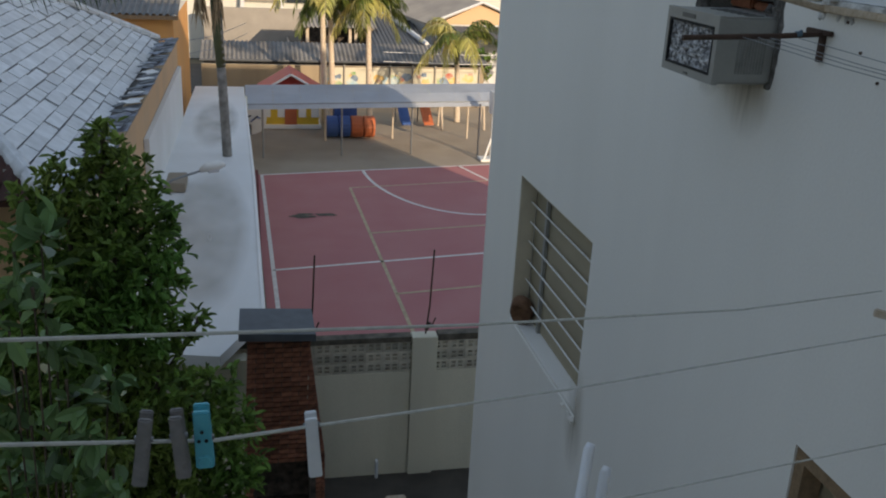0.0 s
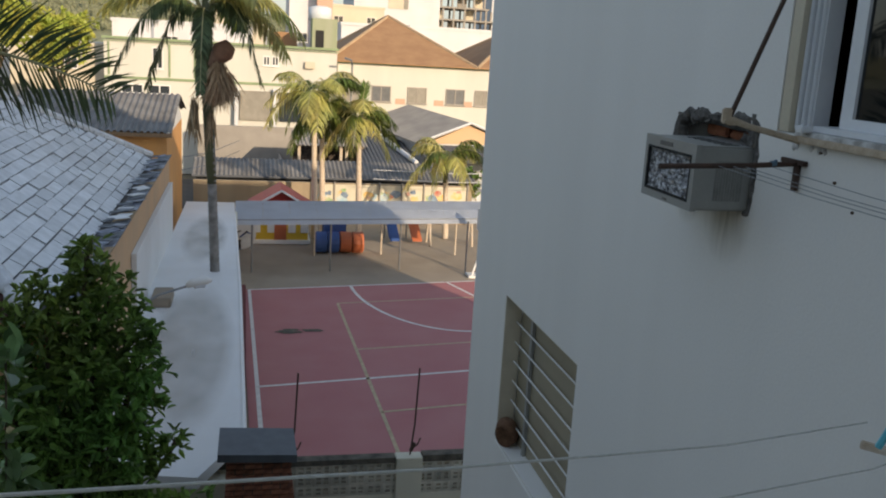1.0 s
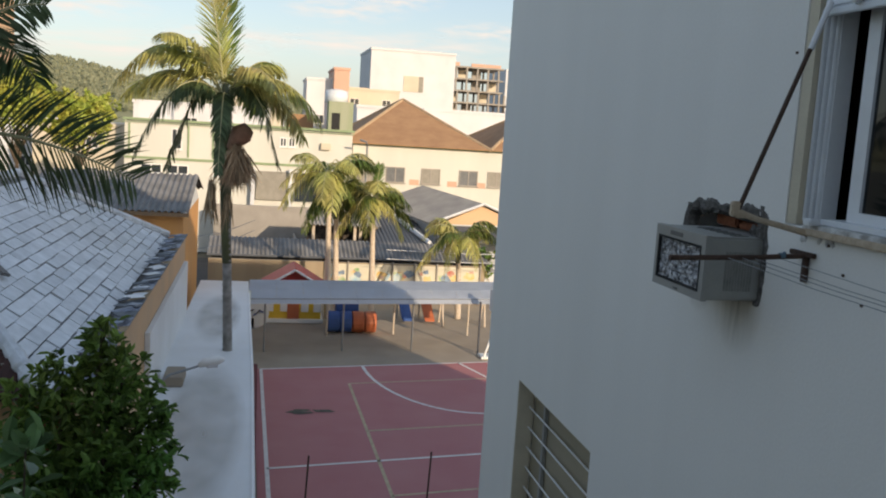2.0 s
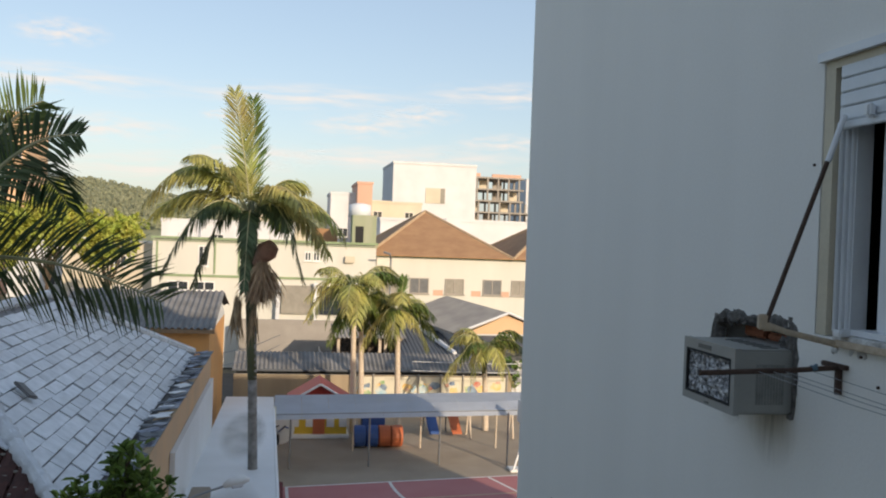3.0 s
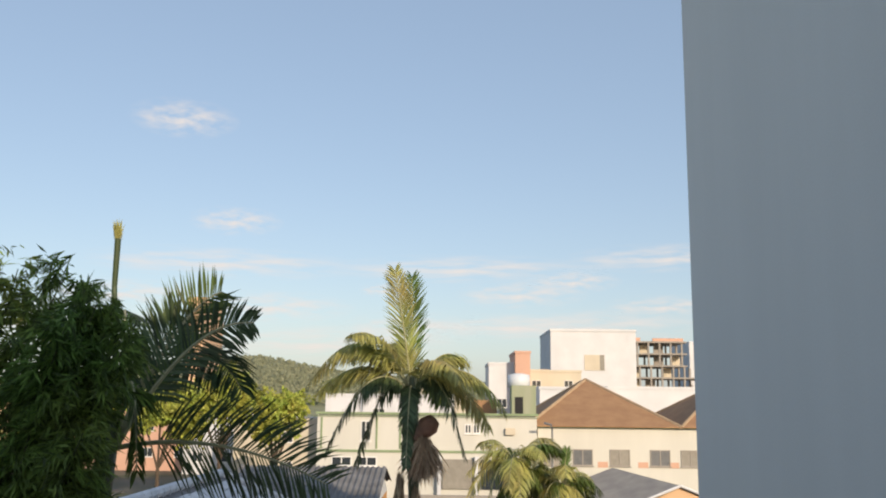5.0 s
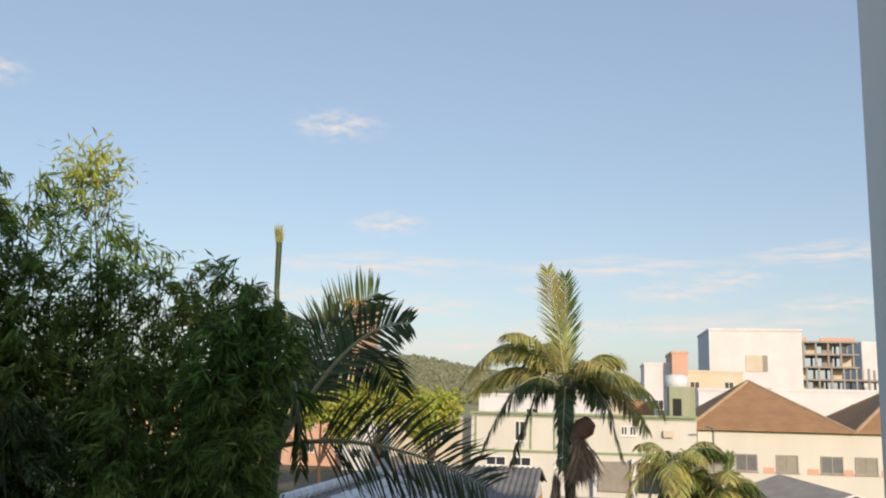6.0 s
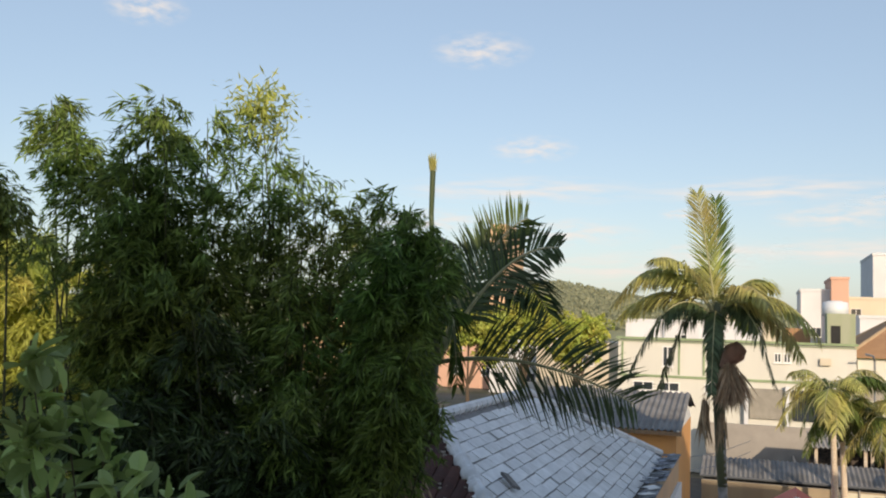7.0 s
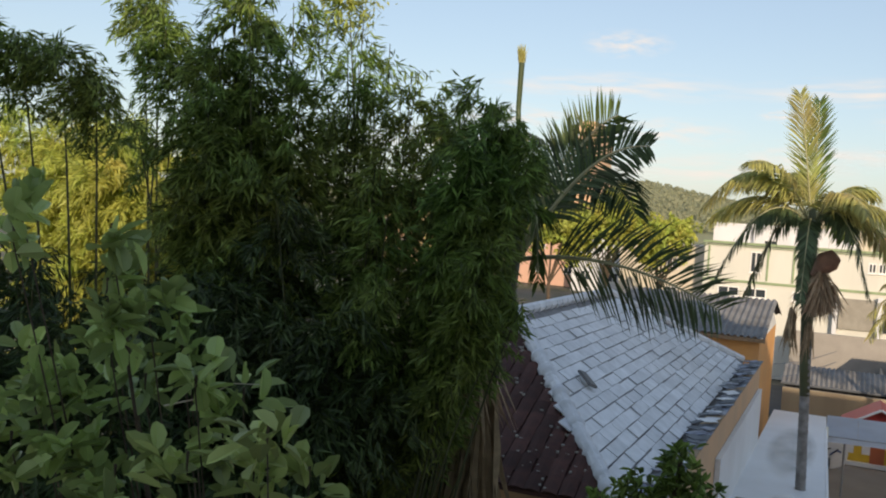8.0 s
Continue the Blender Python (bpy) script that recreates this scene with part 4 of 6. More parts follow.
mural = solid("mural_wall", boxes((-2.2, 10.5, 41.0, 41.2, 0, 1.82)), DULLWALL, "low playground wall, part of it painted with a mural", "wall", kind="structure")
MURAL_WHITE = mat("mural_ground", (0.66, 0.62, 0.50), 0.85, 0.1, 2)
mural_colors = [mat("mural_" + n, c, 0.85, 0.3, 3, second=d) for n, c, d in (("sky", (0.25, 0.50, 0.66), (0.6, 0.64, 0.6)), ("sun", (0.75, 0.45, 0.10), (0.7, 0.6, 0.4)), ("reds", (0.50, 0.14, 0.10), (0.6, 0.5, 0.4)), ("greens", (0.18, 0.36, 0.16), (0.6, 0.6, 0.4)), ("darks", (0.10, 0.14, 0.22), (0.3, 0.4, 0.5)))]
rng = random.Random(11)
for k in range(7):
    x = 3.0 + k * 1.04
    part("painted_panel", boxes((x, x + 0.98, 40.97, 41.0, 0.1, 1.76)), MURAL_WHITE, mural)
    for j in range(5):
        cx, cz, r = x + rng.uniform(0.2, 0.8), rng.uniform(0.7, 1.5), rng.uniform(0.10, 0.30)
        bm = bmesh.new()
        bm.faces.new([bm.verts.new((cx + min(r, 0.49) * math.cos(a) * rng.uniform(0.6, 1.2), 40.966 - 0.002 * j, cz + 0.8 * r * math.sin(a) * rng.uniform(0.6, 1.2))) for a in np.linspace(0, 5.8, 12)])
        part("painted_shape", bm, mural_colors[(k * 2 + j) % 5], mural)
for k in range(8):
    part("wall_pier", boxes((2.95 + k * 1.04, 3.01 + k * 1.04, 40.9, 41.0, 0, 1.9)), CONCRETE, mural)

# ---- the neighbour's hipped roof, white on one slope and dark clay on the other ----
EAVE_Z, APEX, APEX_FAR = 4.62, Vector((-5.55, 15.5, 6.48)), Vector((-5.55, 22.5, 6.48))
NEAR, FAR = Vector((-2.55, 11.35, EAVE_Z)), Vector((-2.55, 26.6, EAVE_Z))
NEARW, FARW = Vector((-8.6, 11.35, EAVE_Z)), Vector((-8.6, 26.6, EAVE_Z))
neighbour = thing("hip_roofed_house", -5.5, 19, 0, "low peach house with a white and dark tiled hipped roof", "house")
part("wall", boxes((-8.2, -2.78, 12.0, 26.2, 0, 4.5)), PEACH, neighbour)
roof = part("roof", slab([NEAR, FAR, APEX_FAR, APEX], 0.06), TILEGAP, neighbour, "white coated tiled slope")
clay = part("roof", slab([NEARW, NEAR, APEX], 0.06), TILEB, neighbour, "dark clay tiled slope")
part("roof", slab([FARW, NEARW, APEX, APEX_FAR], 0.06), TILEB, neighbour, "dark clay tiled slope")
part("roof", slab([FAR, FARW, APEX_FAR], 0.06), TILEW, neighbour, "white coated tiled slope")


def tiles(parent, name, material, corner, along, up, far_len, slope_len, keep, tw, tl, lift, curved):
    """Lays overlapping tiles on a slope, row by row from the eave; keep(u, v) tells whether one lies within the slope."""
    along, up = along.normalized(), up.normalized()
    normal = along.cross(up).normalized()
    if normal.z < 0:
        normal = -normal
    bm = bmesh.new()
    n = 5 if curved else 3
    rows = []
    for s, h in ((0.0, 0.0), (1.06 if curved else 0.93, -0.004)):
        rows.append([(tw * (k / (n - 1) - 0.5) * (0.945 if curved else 0.968), tl * s, h + (curved * math.cos(math.pi * (k / (n - 1) - 0.5)) if curved else 0.0)) for k in range(n)])
    top = [[bm.verts.new(p) for p in r] for r in rows]
    low = [[bm.verts.new((p[0], p[1], p[2] - (0.03 if curved else 0.02))) for p in r] for r in rows]
    for k in range(n - 1):
        bm.faces.new((top[0][k], top[0][k + 1], top[1][k + 1], top[1][k]))
        bm.faces.new((low[0][k], low[0][k + 1], top[0][k + 1], top[0][k]))
    for k in (0, n - 1):
        bm.faces.new((low[0][k], top[0][k], top[1][k], low[1][k]))
    me = mesh_of(name, bm, material)
    basis = Matrix((along, up, normal)).transposed()
    rng = random.Random(name + str(tw))
    for r in range(int(slope_len / tl) + 1):
        for c in range(int(far_len / tw) + 1):
            u, v = (c + 0.5 + (0.5 if r % 2 and not curved else 0)) * tw, r * tl
            if not keep(u, v + tl * 0.5):
                continue
            m = (basis @ Euler((radians(4.2 if curved else 0.8) + rng.uniform(-0.015, 0.03), rng.uniform(-0.03, 0.03), rng.uniform(-0.02, 0.02))).to_matrix() @ Matrix.Diagonal((rng.uniform(0.96, 1.02), rng.uniform(0.93, 1.04), 1))).to_4x4()
            m.translation = corner + along * u + up * (v - 0.03) + normal * (lift + rng.uniform(0, 0.014 if curved else 0.026)) + along * rng.uniform(-0.012, 0.012)
            ob = new(name, me)
            ob.parent, ob.matrix_basis = parent, m
    return basis


up_white = (APEX - Vector((NEAR.x, APEX.y, NEAR.z)))
SL = up_white.length
ty0, ty1 = APEX.y - NEAR.y, APEX_FAR.y - NEAR.y


def in_white(u, v):
    f = v / SL
    return f < 0.985 and u > ty0 * f - 0.1 and u < (FAR.y - NEAR.y) - ((FAR.y - NEAR.y) - ty1) * f


tiles(roof, "tile", TILEW, NEAR.copy(), Vector((0, 1, 0)), up_white, FAR.y - NEAR.y, SL, in_white, 0.74, 0.24, 0.010, 0.0)
up_clay = (APEX - Vector((APEX.x, NEAR.y, NEAR.z)))
CL = up_clay.length
tiles(clay, "clay_tile", TILEB, Vector((-6.4, NEAR.y, NEAR.z)), Vector((1, 0, 0)), up_clay, 3.85, CL, lambda u, v: -6.4 + u < NEAR.x + (APEX.x - NEAR.x) * v / CL - 0.05, 0.235, 0.33, 0.035, 0.03)
bm = bmesh.new()
box(bm, -0.022, 0.022, -0.016, 0.016, 0.05, 0.080)
spot = mesh_of("lichen", bm, LICHEN)
rng = random.Random(3)
for k in range(420):
    f, s = rng.random(), rng.uniform(0, 3.6)
    p = Vector((-6.3 + s, NEAR.y, NEAR.z)) + up_clay * f
    if p.x < NEAR.x + (APEX.x - NEAR.x) * f - 0.15:
        ob = new("lichen", spot)
        ob.parent, ob.location, ob.scale = clay, p, (rng.uniform(0.6, 1.3), rng.uniform(0.6, 1.4), 1)
for a, b in ((NEAR, APEX), (APEX, APEX_FAR), (APEX_FAR, FAR)):
    d = b - a
    for k in range(int(d.length / 0.38)):
        p = a + d.normalized() * (k * 0.38)
        q = p + d.normalized() * 0.42
        part("ridge_tile", tube([p + Vector((0, 0, 0.05)), q + Vector((0, 0, 0.075))], [0.115, 0.095], 8), TILEW, roof)
bm = bmesh.new()
path = [NEAR.lerp(APEX, k / 90) for k in range(91)]
rng = random.Random(44)
tube([p + Vector((rng.uniform(-0.02, 0.02), rng.uniform(-0.02, 0.02), 0.045 + rng.uniform(-0.015, 0.015))) for p in path], [0.125 + 0.045 * noise.noise((k * 0.55, 0, 3)) + rng.uniform(-0.015, 0.015) for k in range(91)], 9, bm)
part("hip_mortar", bm, TILEW, roof, "lumpy white mortar smeared along the hip", True)
bm = boxes((-0.22, 0.22, -0.1, 0.1, 0, 0.05), bevel=0.02)
bm.transform(Matrix.Translation((-3.95, 14.75, 5.60)) @ Matrix.Rotation(radians(32), 4, "Y") @ Matrix.Rotation(radians(-35), 4, "Z"))
part("loose_tile", bm, FIBRO, roof, "dark slipped tile")

parapet = solid("parapet_wall", boxes((-2.28, -2.10, 11.6, 26.8, 0, 4.64)), PEACH, "peach rendered parapet wall between the two roofs", "wall", kind="structure")
rng = random.Random(5)
y = 11.7
k = 0
while y < 26.6:
    w = rng.uniform(0.3, 0.9)
    part("flashing", slab([(-2.38, y, 4.62 + rng.uniform(0, 0.04)), (-2.03, y, 4.70), (-2.03, y + w, 4.70), (-2.38, y + w, 4.63 + rng.uniform(0, 0.04))], 0.02), (FLASH, SLATE, FLASH, SLATE, DEADLEAF)[k % 5], parapet)
    y += w + 0.03
    k += 1
rng = random.Random(52)
scrap_mesh = {m.name: mesh_of("flashing_scrap", boxes((-0.17, 0.17, -0.09, 0.09, 0, 0.012), bevel=0.003), m) for m in (FLASH, SLATE, FLATROOF)}
for k in range(56):
    ob = new("flashing_scrap", scrap_mesh[rng.choice(("blue_grey_flashing", "dark_sheet_metal", "blue_grey_flashing", "white_roof_coating", "dark_sheet_metal"))])
    ob.location = (-2.24 + rng.uniform(-0.14, 0.10), 11.8 + 14.6 * (k + rng.random()) / 56, 4.72 + rng.uniform(0, 0.05))
    ob.rotation_euler, ob.scale = (rng.uniform(-0.12, 0.12), rng.uniform(-0.2, 0.1), rng.uniform(-0.9, 0.9)), (rng.uniform(0.5, 1.1), rng.uniform(0.6, 1.4), 1)
    ob.parent = parapet
solid("gutter", slab([(-2.62, 11.5, 4.58), (-2.36, 11.5, 4.50), (-2.36, 26.6, 4.50), (-2.62, 26.6, 4.58)], 0.03), FIBRO, "dirty grey gutter between the tiles and the parapet", "gutter", kind="structure")
solid("upstand_wall", boxes((-2.09, -1.99, 17.6, 26.5, 2.4, 3.95)), FLATROOF, "white rendered upstand on the flat roof", "wall", kind="structure")

orange = thing("orange_house", -4, 31, 0, "orange rendered house under a grey corrugated roof", "house")
part("wall", boxes((-7.5, -2.42, 30.0, 37, 0, 4.85)), ORANGE, orange)
part("gable", prism([(-2.47, 30.05, 4.85), (-2.47, 36.95, 4.85), (-2.47, 33.9, 5.88)], (0.06, 0, 0)), WHITE, orange, "white gable")
part("window", boxes((-3.55, -3.2, 29.96, 30.0, 4.15, 4.4)), PANE, orange)


def corrugated(x0, x1, y0, z0, y1, z1, pitch=0.18, depth=0.03, steps=6):
    n = int((x1 - x0) / pitch * steps)
    bm = bmesh.new()
    vs = []
    for k in range(n + 1):
        x = x0 + (x1 - x0) * k / n
        h = depth * math.sin(2 * math.pi * (x - x0) / pitch)
        vs.append([bm.verts.new((x, y0, z0 + h)), bm.verts.new((x, y1, z1 + h)), bm.verts.new((x, y0, z0 + h - 0.012)), bm.verts.new((x, y1, z1 + h - 0.012))])
    for a, b in zip(vs, vs[1:]):
        bm.faces.new((a[0], b[0], b[1], a[1]))
        bm.faces.new((a[2], a[3], b[3], b[2]))
        bm.faces.new((a[0], a[2], b[2], b[0]))
    return bm


part("roof", corrugated(-7.6, -2.25, 29.7, 5.02, 34, 5.95, 0.2, 0.035), FIBRO, orange, "grey corrugated sheet roof")
part("roof", corrugated(-7.6, -2.25, 37.3, 5.2, 34, 5.95, 0.2, 0.035), FIBRO, orange, "grey corrugated sheet roof")
part("fascia", boxes((-7.6, -2.24, 29.66, 29.70, 4.86, 4.98)), WOOD, orange, "dark wooden fascia")


# ---- plants ----
def bezier(a, b, c, n):
    t = np.linspace(0, 1, n)[:, None]
    return (1 - t) ** 2 * np.array(a) + 2 * t * (1 - t) * np.array(b) + t ** 2 * np.array(c)


def frond(parent, base, tip, lift, leaflet, leaf_m, seed, droop=0.6, count=46, roll=0.0, bare=0.14, wide=0.036, curl=0.35, fwd=0.62):
    """A feather frond: a tapering arched rib with two rows of leaflets; roll turns the feather about its rib."""
    g = np.random.default_rng(seed)
    base, tip = np.array(base, float), np.array(tip, float)
    ctrl = (base + tip) / 2 + np.array([0, 0, lift])
    pts = bezier(base, ctrl, tip, 16)
    stem = part("frond", tube([tuple(p) for p in pts], list(np.linspace(0.026, 0.006, 16)), 5), RIB, parent)
    s = np.linspace(bare, 1, count)
    at = np.stack([np.interp(s, np.linspace(0, 1, 16), pts[:, k]) for k in range(3)], 1)
    tang = unit(np.gradient(at, axis=0))
    flat = unit(np.cross(tang, np.array([0, 0.4, 1.0])))
    over = np.cross(flat, tang)
    a = radians(roll)
    side = flat * math.cos(a) + over * math.sin(a)
    face = over * math.cos(a) - flat * math.sin(a)
    L = leaflet * np.sin(np.pi * (0.18 + 0.74 * s)) ** 0.7
    clouds = []
    for sign in (-1, 1):
        way = unit(side * sign * 0.85 + tang * fwd + np.array([0, 0, -droop * 0.55]) + g.normal(0, 0.10, (count, 3)))
        ln = L * g.uniform(0.85, 1.1, count)
        half = at + way * (ln * 0.55)[:, None]
        end = half + unit(way + np.array([0, 0, -curl - droop * 0.6])) * (ln * 0.5)[:, None]
        across = unit(np.cross(way, face + g.normal(0, 0.2, (count, 3)))) * wide / 2
        verts = np.stack([at - across * 0.5, at + across * 0.5, half + across, half - across, end], 1).reshape(-1, 3)
        idx = np.arange(count)[:, None] * 5
        clouds.append((verts, np.concatenate([idx + np.array([[0, 1, 2]]), idx + np.array([[0, 2, 3]]), idx + np.array([[3, 2, 4]])])))
    part("blade", merge(*clouds), leaf_m, stem)
    return stem


def ringed_trunk(points, radii, parent, m=PALMBARK):
    pts = [Vector(p) for p in points]
    out, rs = [], []
    for (a, ra), (b, rb) in zip(zip(pts, radii), zip(pts[1:], radii[1:])):
        n = max(2, int((b - a).length / 0.14))
        for k in range(n):
            f = k / n
            out += [a.lerp(b, f), a.lerp(b, f + 0.35 / n)]
            rs += [ra + (rb - ra) * f + 0.006, ra + (rb - ra) * f - 0.004]
    return part("trunk", tube(out + [pts[-1]], rs + [radii[-1]], 12), m, parent, smooth=True)


def strands(parent, top, length, spread, count, m, seed, name="strands"):
    """A hanging brush of thin strands."""
    g = np.random.default_rng(seed)
    base = np.array(top) + g.normal(0, 0.05, (count, 3))
    way = np.stack([g.normal(0, spread, count), g.normal(0, spread, count), -np.ones(count)], 1)
    return part(name, leaf_cloud(base, way, g.normal(size=(count, 3)), length * g.uniform(0.6, 1.1, count), 0.03, 0.1, slim=True), m, parent)


# the tall palm through the flat roof
palm = thing("tall_palm", -0.67, 21.7, 0, "tall feather palm growing up through the white flat roof", "palm tree")
ringed_trunk([(-0.66, 21.7, 0), (-0.67, 21.7, 2.6), (-0.76, 21.7, 5.2), (-0.80, 21.7, 6.4)], [0.125, 0.112, 0.10, 0.10], palm)
part("crownshaft", tube([(-0.745, 21.7, 4.7), (-0.79, 21.7, 5.4), (-0.82, 21.7, 6.2), (-0.86, 21.7, 7.4), (-0.89, 21.7, 8.3), (-0.90, 21.7, 8.9)], [0.108, 0.115, 0.125, 0.15, 0.14, 0.06], 12), SHAFT, palm, "dark green leaf sheath", True)
C = (-0.89, 21.7, 8.45)
# PALMYEL colours in the sun on the crown, PALMDARK the shade on drooping fronds
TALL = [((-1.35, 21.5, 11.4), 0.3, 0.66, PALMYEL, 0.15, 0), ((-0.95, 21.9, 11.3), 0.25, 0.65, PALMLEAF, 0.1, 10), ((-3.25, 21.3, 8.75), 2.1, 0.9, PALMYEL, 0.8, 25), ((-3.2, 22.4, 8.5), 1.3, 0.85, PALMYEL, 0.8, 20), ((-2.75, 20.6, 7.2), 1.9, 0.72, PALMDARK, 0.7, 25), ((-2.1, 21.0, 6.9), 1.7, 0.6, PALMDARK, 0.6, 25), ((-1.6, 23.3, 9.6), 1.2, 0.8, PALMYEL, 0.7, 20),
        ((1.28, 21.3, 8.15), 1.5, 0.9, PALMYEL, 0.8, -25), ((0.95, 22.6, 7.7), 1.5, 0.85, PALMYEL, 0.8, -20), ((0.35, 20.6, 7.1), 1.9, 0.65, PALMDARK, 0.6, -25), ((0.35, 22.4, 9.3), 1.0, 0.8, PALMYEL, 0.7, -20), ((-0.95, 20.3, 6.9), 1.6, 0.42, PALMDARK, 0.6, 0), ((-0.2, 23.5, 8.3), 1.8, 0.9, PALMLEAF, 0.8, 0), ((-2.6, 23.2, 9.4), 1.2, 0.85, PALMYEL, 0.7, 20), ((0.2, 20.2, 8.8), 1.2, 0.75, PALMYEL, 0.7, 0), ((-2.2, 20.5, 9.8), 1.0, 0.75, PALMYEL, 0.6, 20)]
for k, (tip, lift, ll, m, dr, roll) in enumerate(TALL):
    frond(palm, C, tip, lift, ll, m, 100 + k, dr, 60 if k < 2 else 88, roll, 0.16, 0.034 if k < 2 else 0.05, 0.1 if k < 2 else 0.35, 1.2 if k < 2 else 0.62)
strands(palm, (-0.60, 21.35, 7.50), 1.05, 0.27, 520, FRUIT, 3, "fruit_brush")
part("spathe", tube([(-0.75, 21.5, 7.4), (-0.5, 21.4, 7.75), (-0.35, 21.35, 7.9)], [0.10, 0.26, 0.16], 8), SPATHE, palm, "brown flower sheath", True)
strands(palm, (-1.15, 21.5, 6.7), 1.1, 0.06, 34, DEADLEAF, 4, "dead_frond")
strands(palm, (-0.75, 21.55, 6.4), 0.9, 0.04, 26, DEADLEAF, 5, "dead_frond")

# the palms by the playground wall
PALMS = [(2.75, 37.5, 5.85, 1.9, PALMYEL, 0.95), (4.65, 37.8, 4.95, 1.6, PALMYEL, 0.9), (3.15, 38.3, 5.0, 1.3, PALMLEAF, 0.8), (8.45, 37.8, 3.35, 1.7, PALMYEL, 0.8)]
for j, (x, y, z, r, m, ll) in enumerate(PALMS):
    t = thing("playground_palm", x, y, 0, "sunlit yellow-green feather palm by the playground wall", "palm tree", "playground palms")
    ringed_trunk([(x + 0.15, y, 0), (x + 0.05, y, z * 0.6), (x, y, z - 0.5)], [0.14, 0.11, 0.10], t, PALEWOOD)
    part("crownshaft", tube([(x, y, z - 0.9), (x, y, z - 0.4), (x, y, z + 0.2)], [0.11, 0.13, 0.06], 10), SHAFT, t)
    rng = random.Random(40 + j)
    for k in range(13):
        a = 2 * math.pi * k / 13 + rng.uniform(-0.2, 0.2)
        high = rng.uniform(-1.5, 0.8)
        tip = (x + r * math.cos(a), y + r * math.sin(a), z + high)
        frond(t, (x, y, z), tip, 1.0 + rng.uniform(0, 0.5), ll, PALMLEAF if k % 4 == 0 else m, 300 + j * 20 + k, 0.9, 34, 0.0, 0.14, 0.06)
    if j == 1:
        frond(t, (x, y, z), (x + 0.2, y, z + r * 0.95), 0.1, ll * 0.6, PALMLEAF, 390 + j, 0.1, 30, 0, 0.14, 0.05, 0.1, 1.5)

# the near palm beside the tiled roof
near_palm = thing("leaning_palm", -3.05, 8.2, 0, "dark feather palm with dead fronds on its trunk", "palm tree")
ringed_trunk([(-3.55, 8.2, 0), (-3.5, 8.2, 3), (-3.38, 8.2, 6.2), (-3.2, 8.2, 7.4)], [0.16, 0.13, 0.12, 0.11], near_palm)
part("crownshaft", tube([(-3.25, 8.2, 6.9), (-3.15, 8.2, 7.5), (-3.04, 8.2, 8.1)], [0.11, 0.12, 0.05], 12), SHAFT, near_palm, "", True)
C2 = (-3.02, 8.2, 7.85)
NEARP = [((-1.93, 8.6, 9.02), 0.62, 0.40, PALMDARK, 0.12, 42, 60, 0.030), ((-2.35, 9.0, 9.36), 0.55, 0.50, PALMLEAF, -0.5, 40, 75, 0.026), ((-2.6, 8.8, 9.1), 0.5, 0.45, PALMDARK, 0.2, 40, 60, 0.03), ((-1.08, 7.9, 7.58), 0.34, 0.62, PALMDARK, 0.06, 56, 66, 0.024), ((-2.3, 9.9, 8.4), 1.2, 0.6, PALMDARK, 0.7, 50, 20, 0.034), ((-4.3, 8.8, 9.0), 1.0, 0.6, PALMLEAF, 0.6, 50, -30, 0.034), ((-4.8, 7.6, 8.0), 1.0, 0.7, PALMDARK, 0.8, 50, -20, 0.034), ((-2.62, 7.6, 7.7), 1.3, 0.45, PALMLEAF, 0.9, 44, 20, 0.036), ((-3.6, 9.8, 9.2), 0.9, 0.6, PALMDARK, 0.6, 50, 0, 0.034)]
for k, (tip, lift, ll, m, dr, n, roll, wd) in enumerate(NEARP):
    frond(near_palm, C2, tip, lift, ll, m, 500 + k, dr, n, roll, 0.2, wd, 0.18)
part("spear", tube([(-3.05, 8.2, 8.2), (-3.12, 8.15, 9.3), (-3.1, 8.1, 9.74)], [0.03, 0.026, 0.030], 8), PALMDARK, near_palm, "closed young frond")
g = np.random.default_rng(77)
part("spear_tip", leaf_cloud(np.array([-3.1, 8.1, 9.70]) + g.normal(0, 0.012, (50, 3)), np.stack([g.normal(0, 0.10, 50), g.normal(0, 0.10, 50), np.ones(50)], 1), g.normal(size=(50, 3)), g.uniform(0.12, 0.24, 50), 0.02, 0.1, slim=True), PALMYEL, near_palm, "yellow-green tip of the young frond")
strands(near_palm, (-3.30, 8.0, 6.75), 1.7, 0.07, 620, DEADLEAF, 6, "dead_frond")
strands(near_palm, (-3.32, 8.0, 7.0), 0.9, 0.22, 120, FRUIT, 8, "fruit_brush")


def branchy(parent, foot, clumps, trunk_r, m=BARK):
    """A trunk that forks into a limb for each clump."""
    fork = Vector(foot) + Vector((0, 0, max(0.6, 0.35 * (max(c[2] for c, r in clumps) - foot[2]))))
    part("trunk", tube([foot, Vector(foot).lerp(fork, 0.5) + Vector((0.05, 0.03, 0)), fork], [trunk_r, trunk_r * 0.85, trunk_r * 0.7], 9), m, parent)
    for c, r in clumps:
        c = Vector(c)
        mid = fork.lerp(c, 0.5) + Vector((0, 0, 0.15))
        part("limb", tube([fork, mid, c, c + Vector((0, 0, r * 0.6))], [trunk_r * 0.45, trunk_r * 0.28, trunk_r * 0.14, 0.006], 6), m, parent)


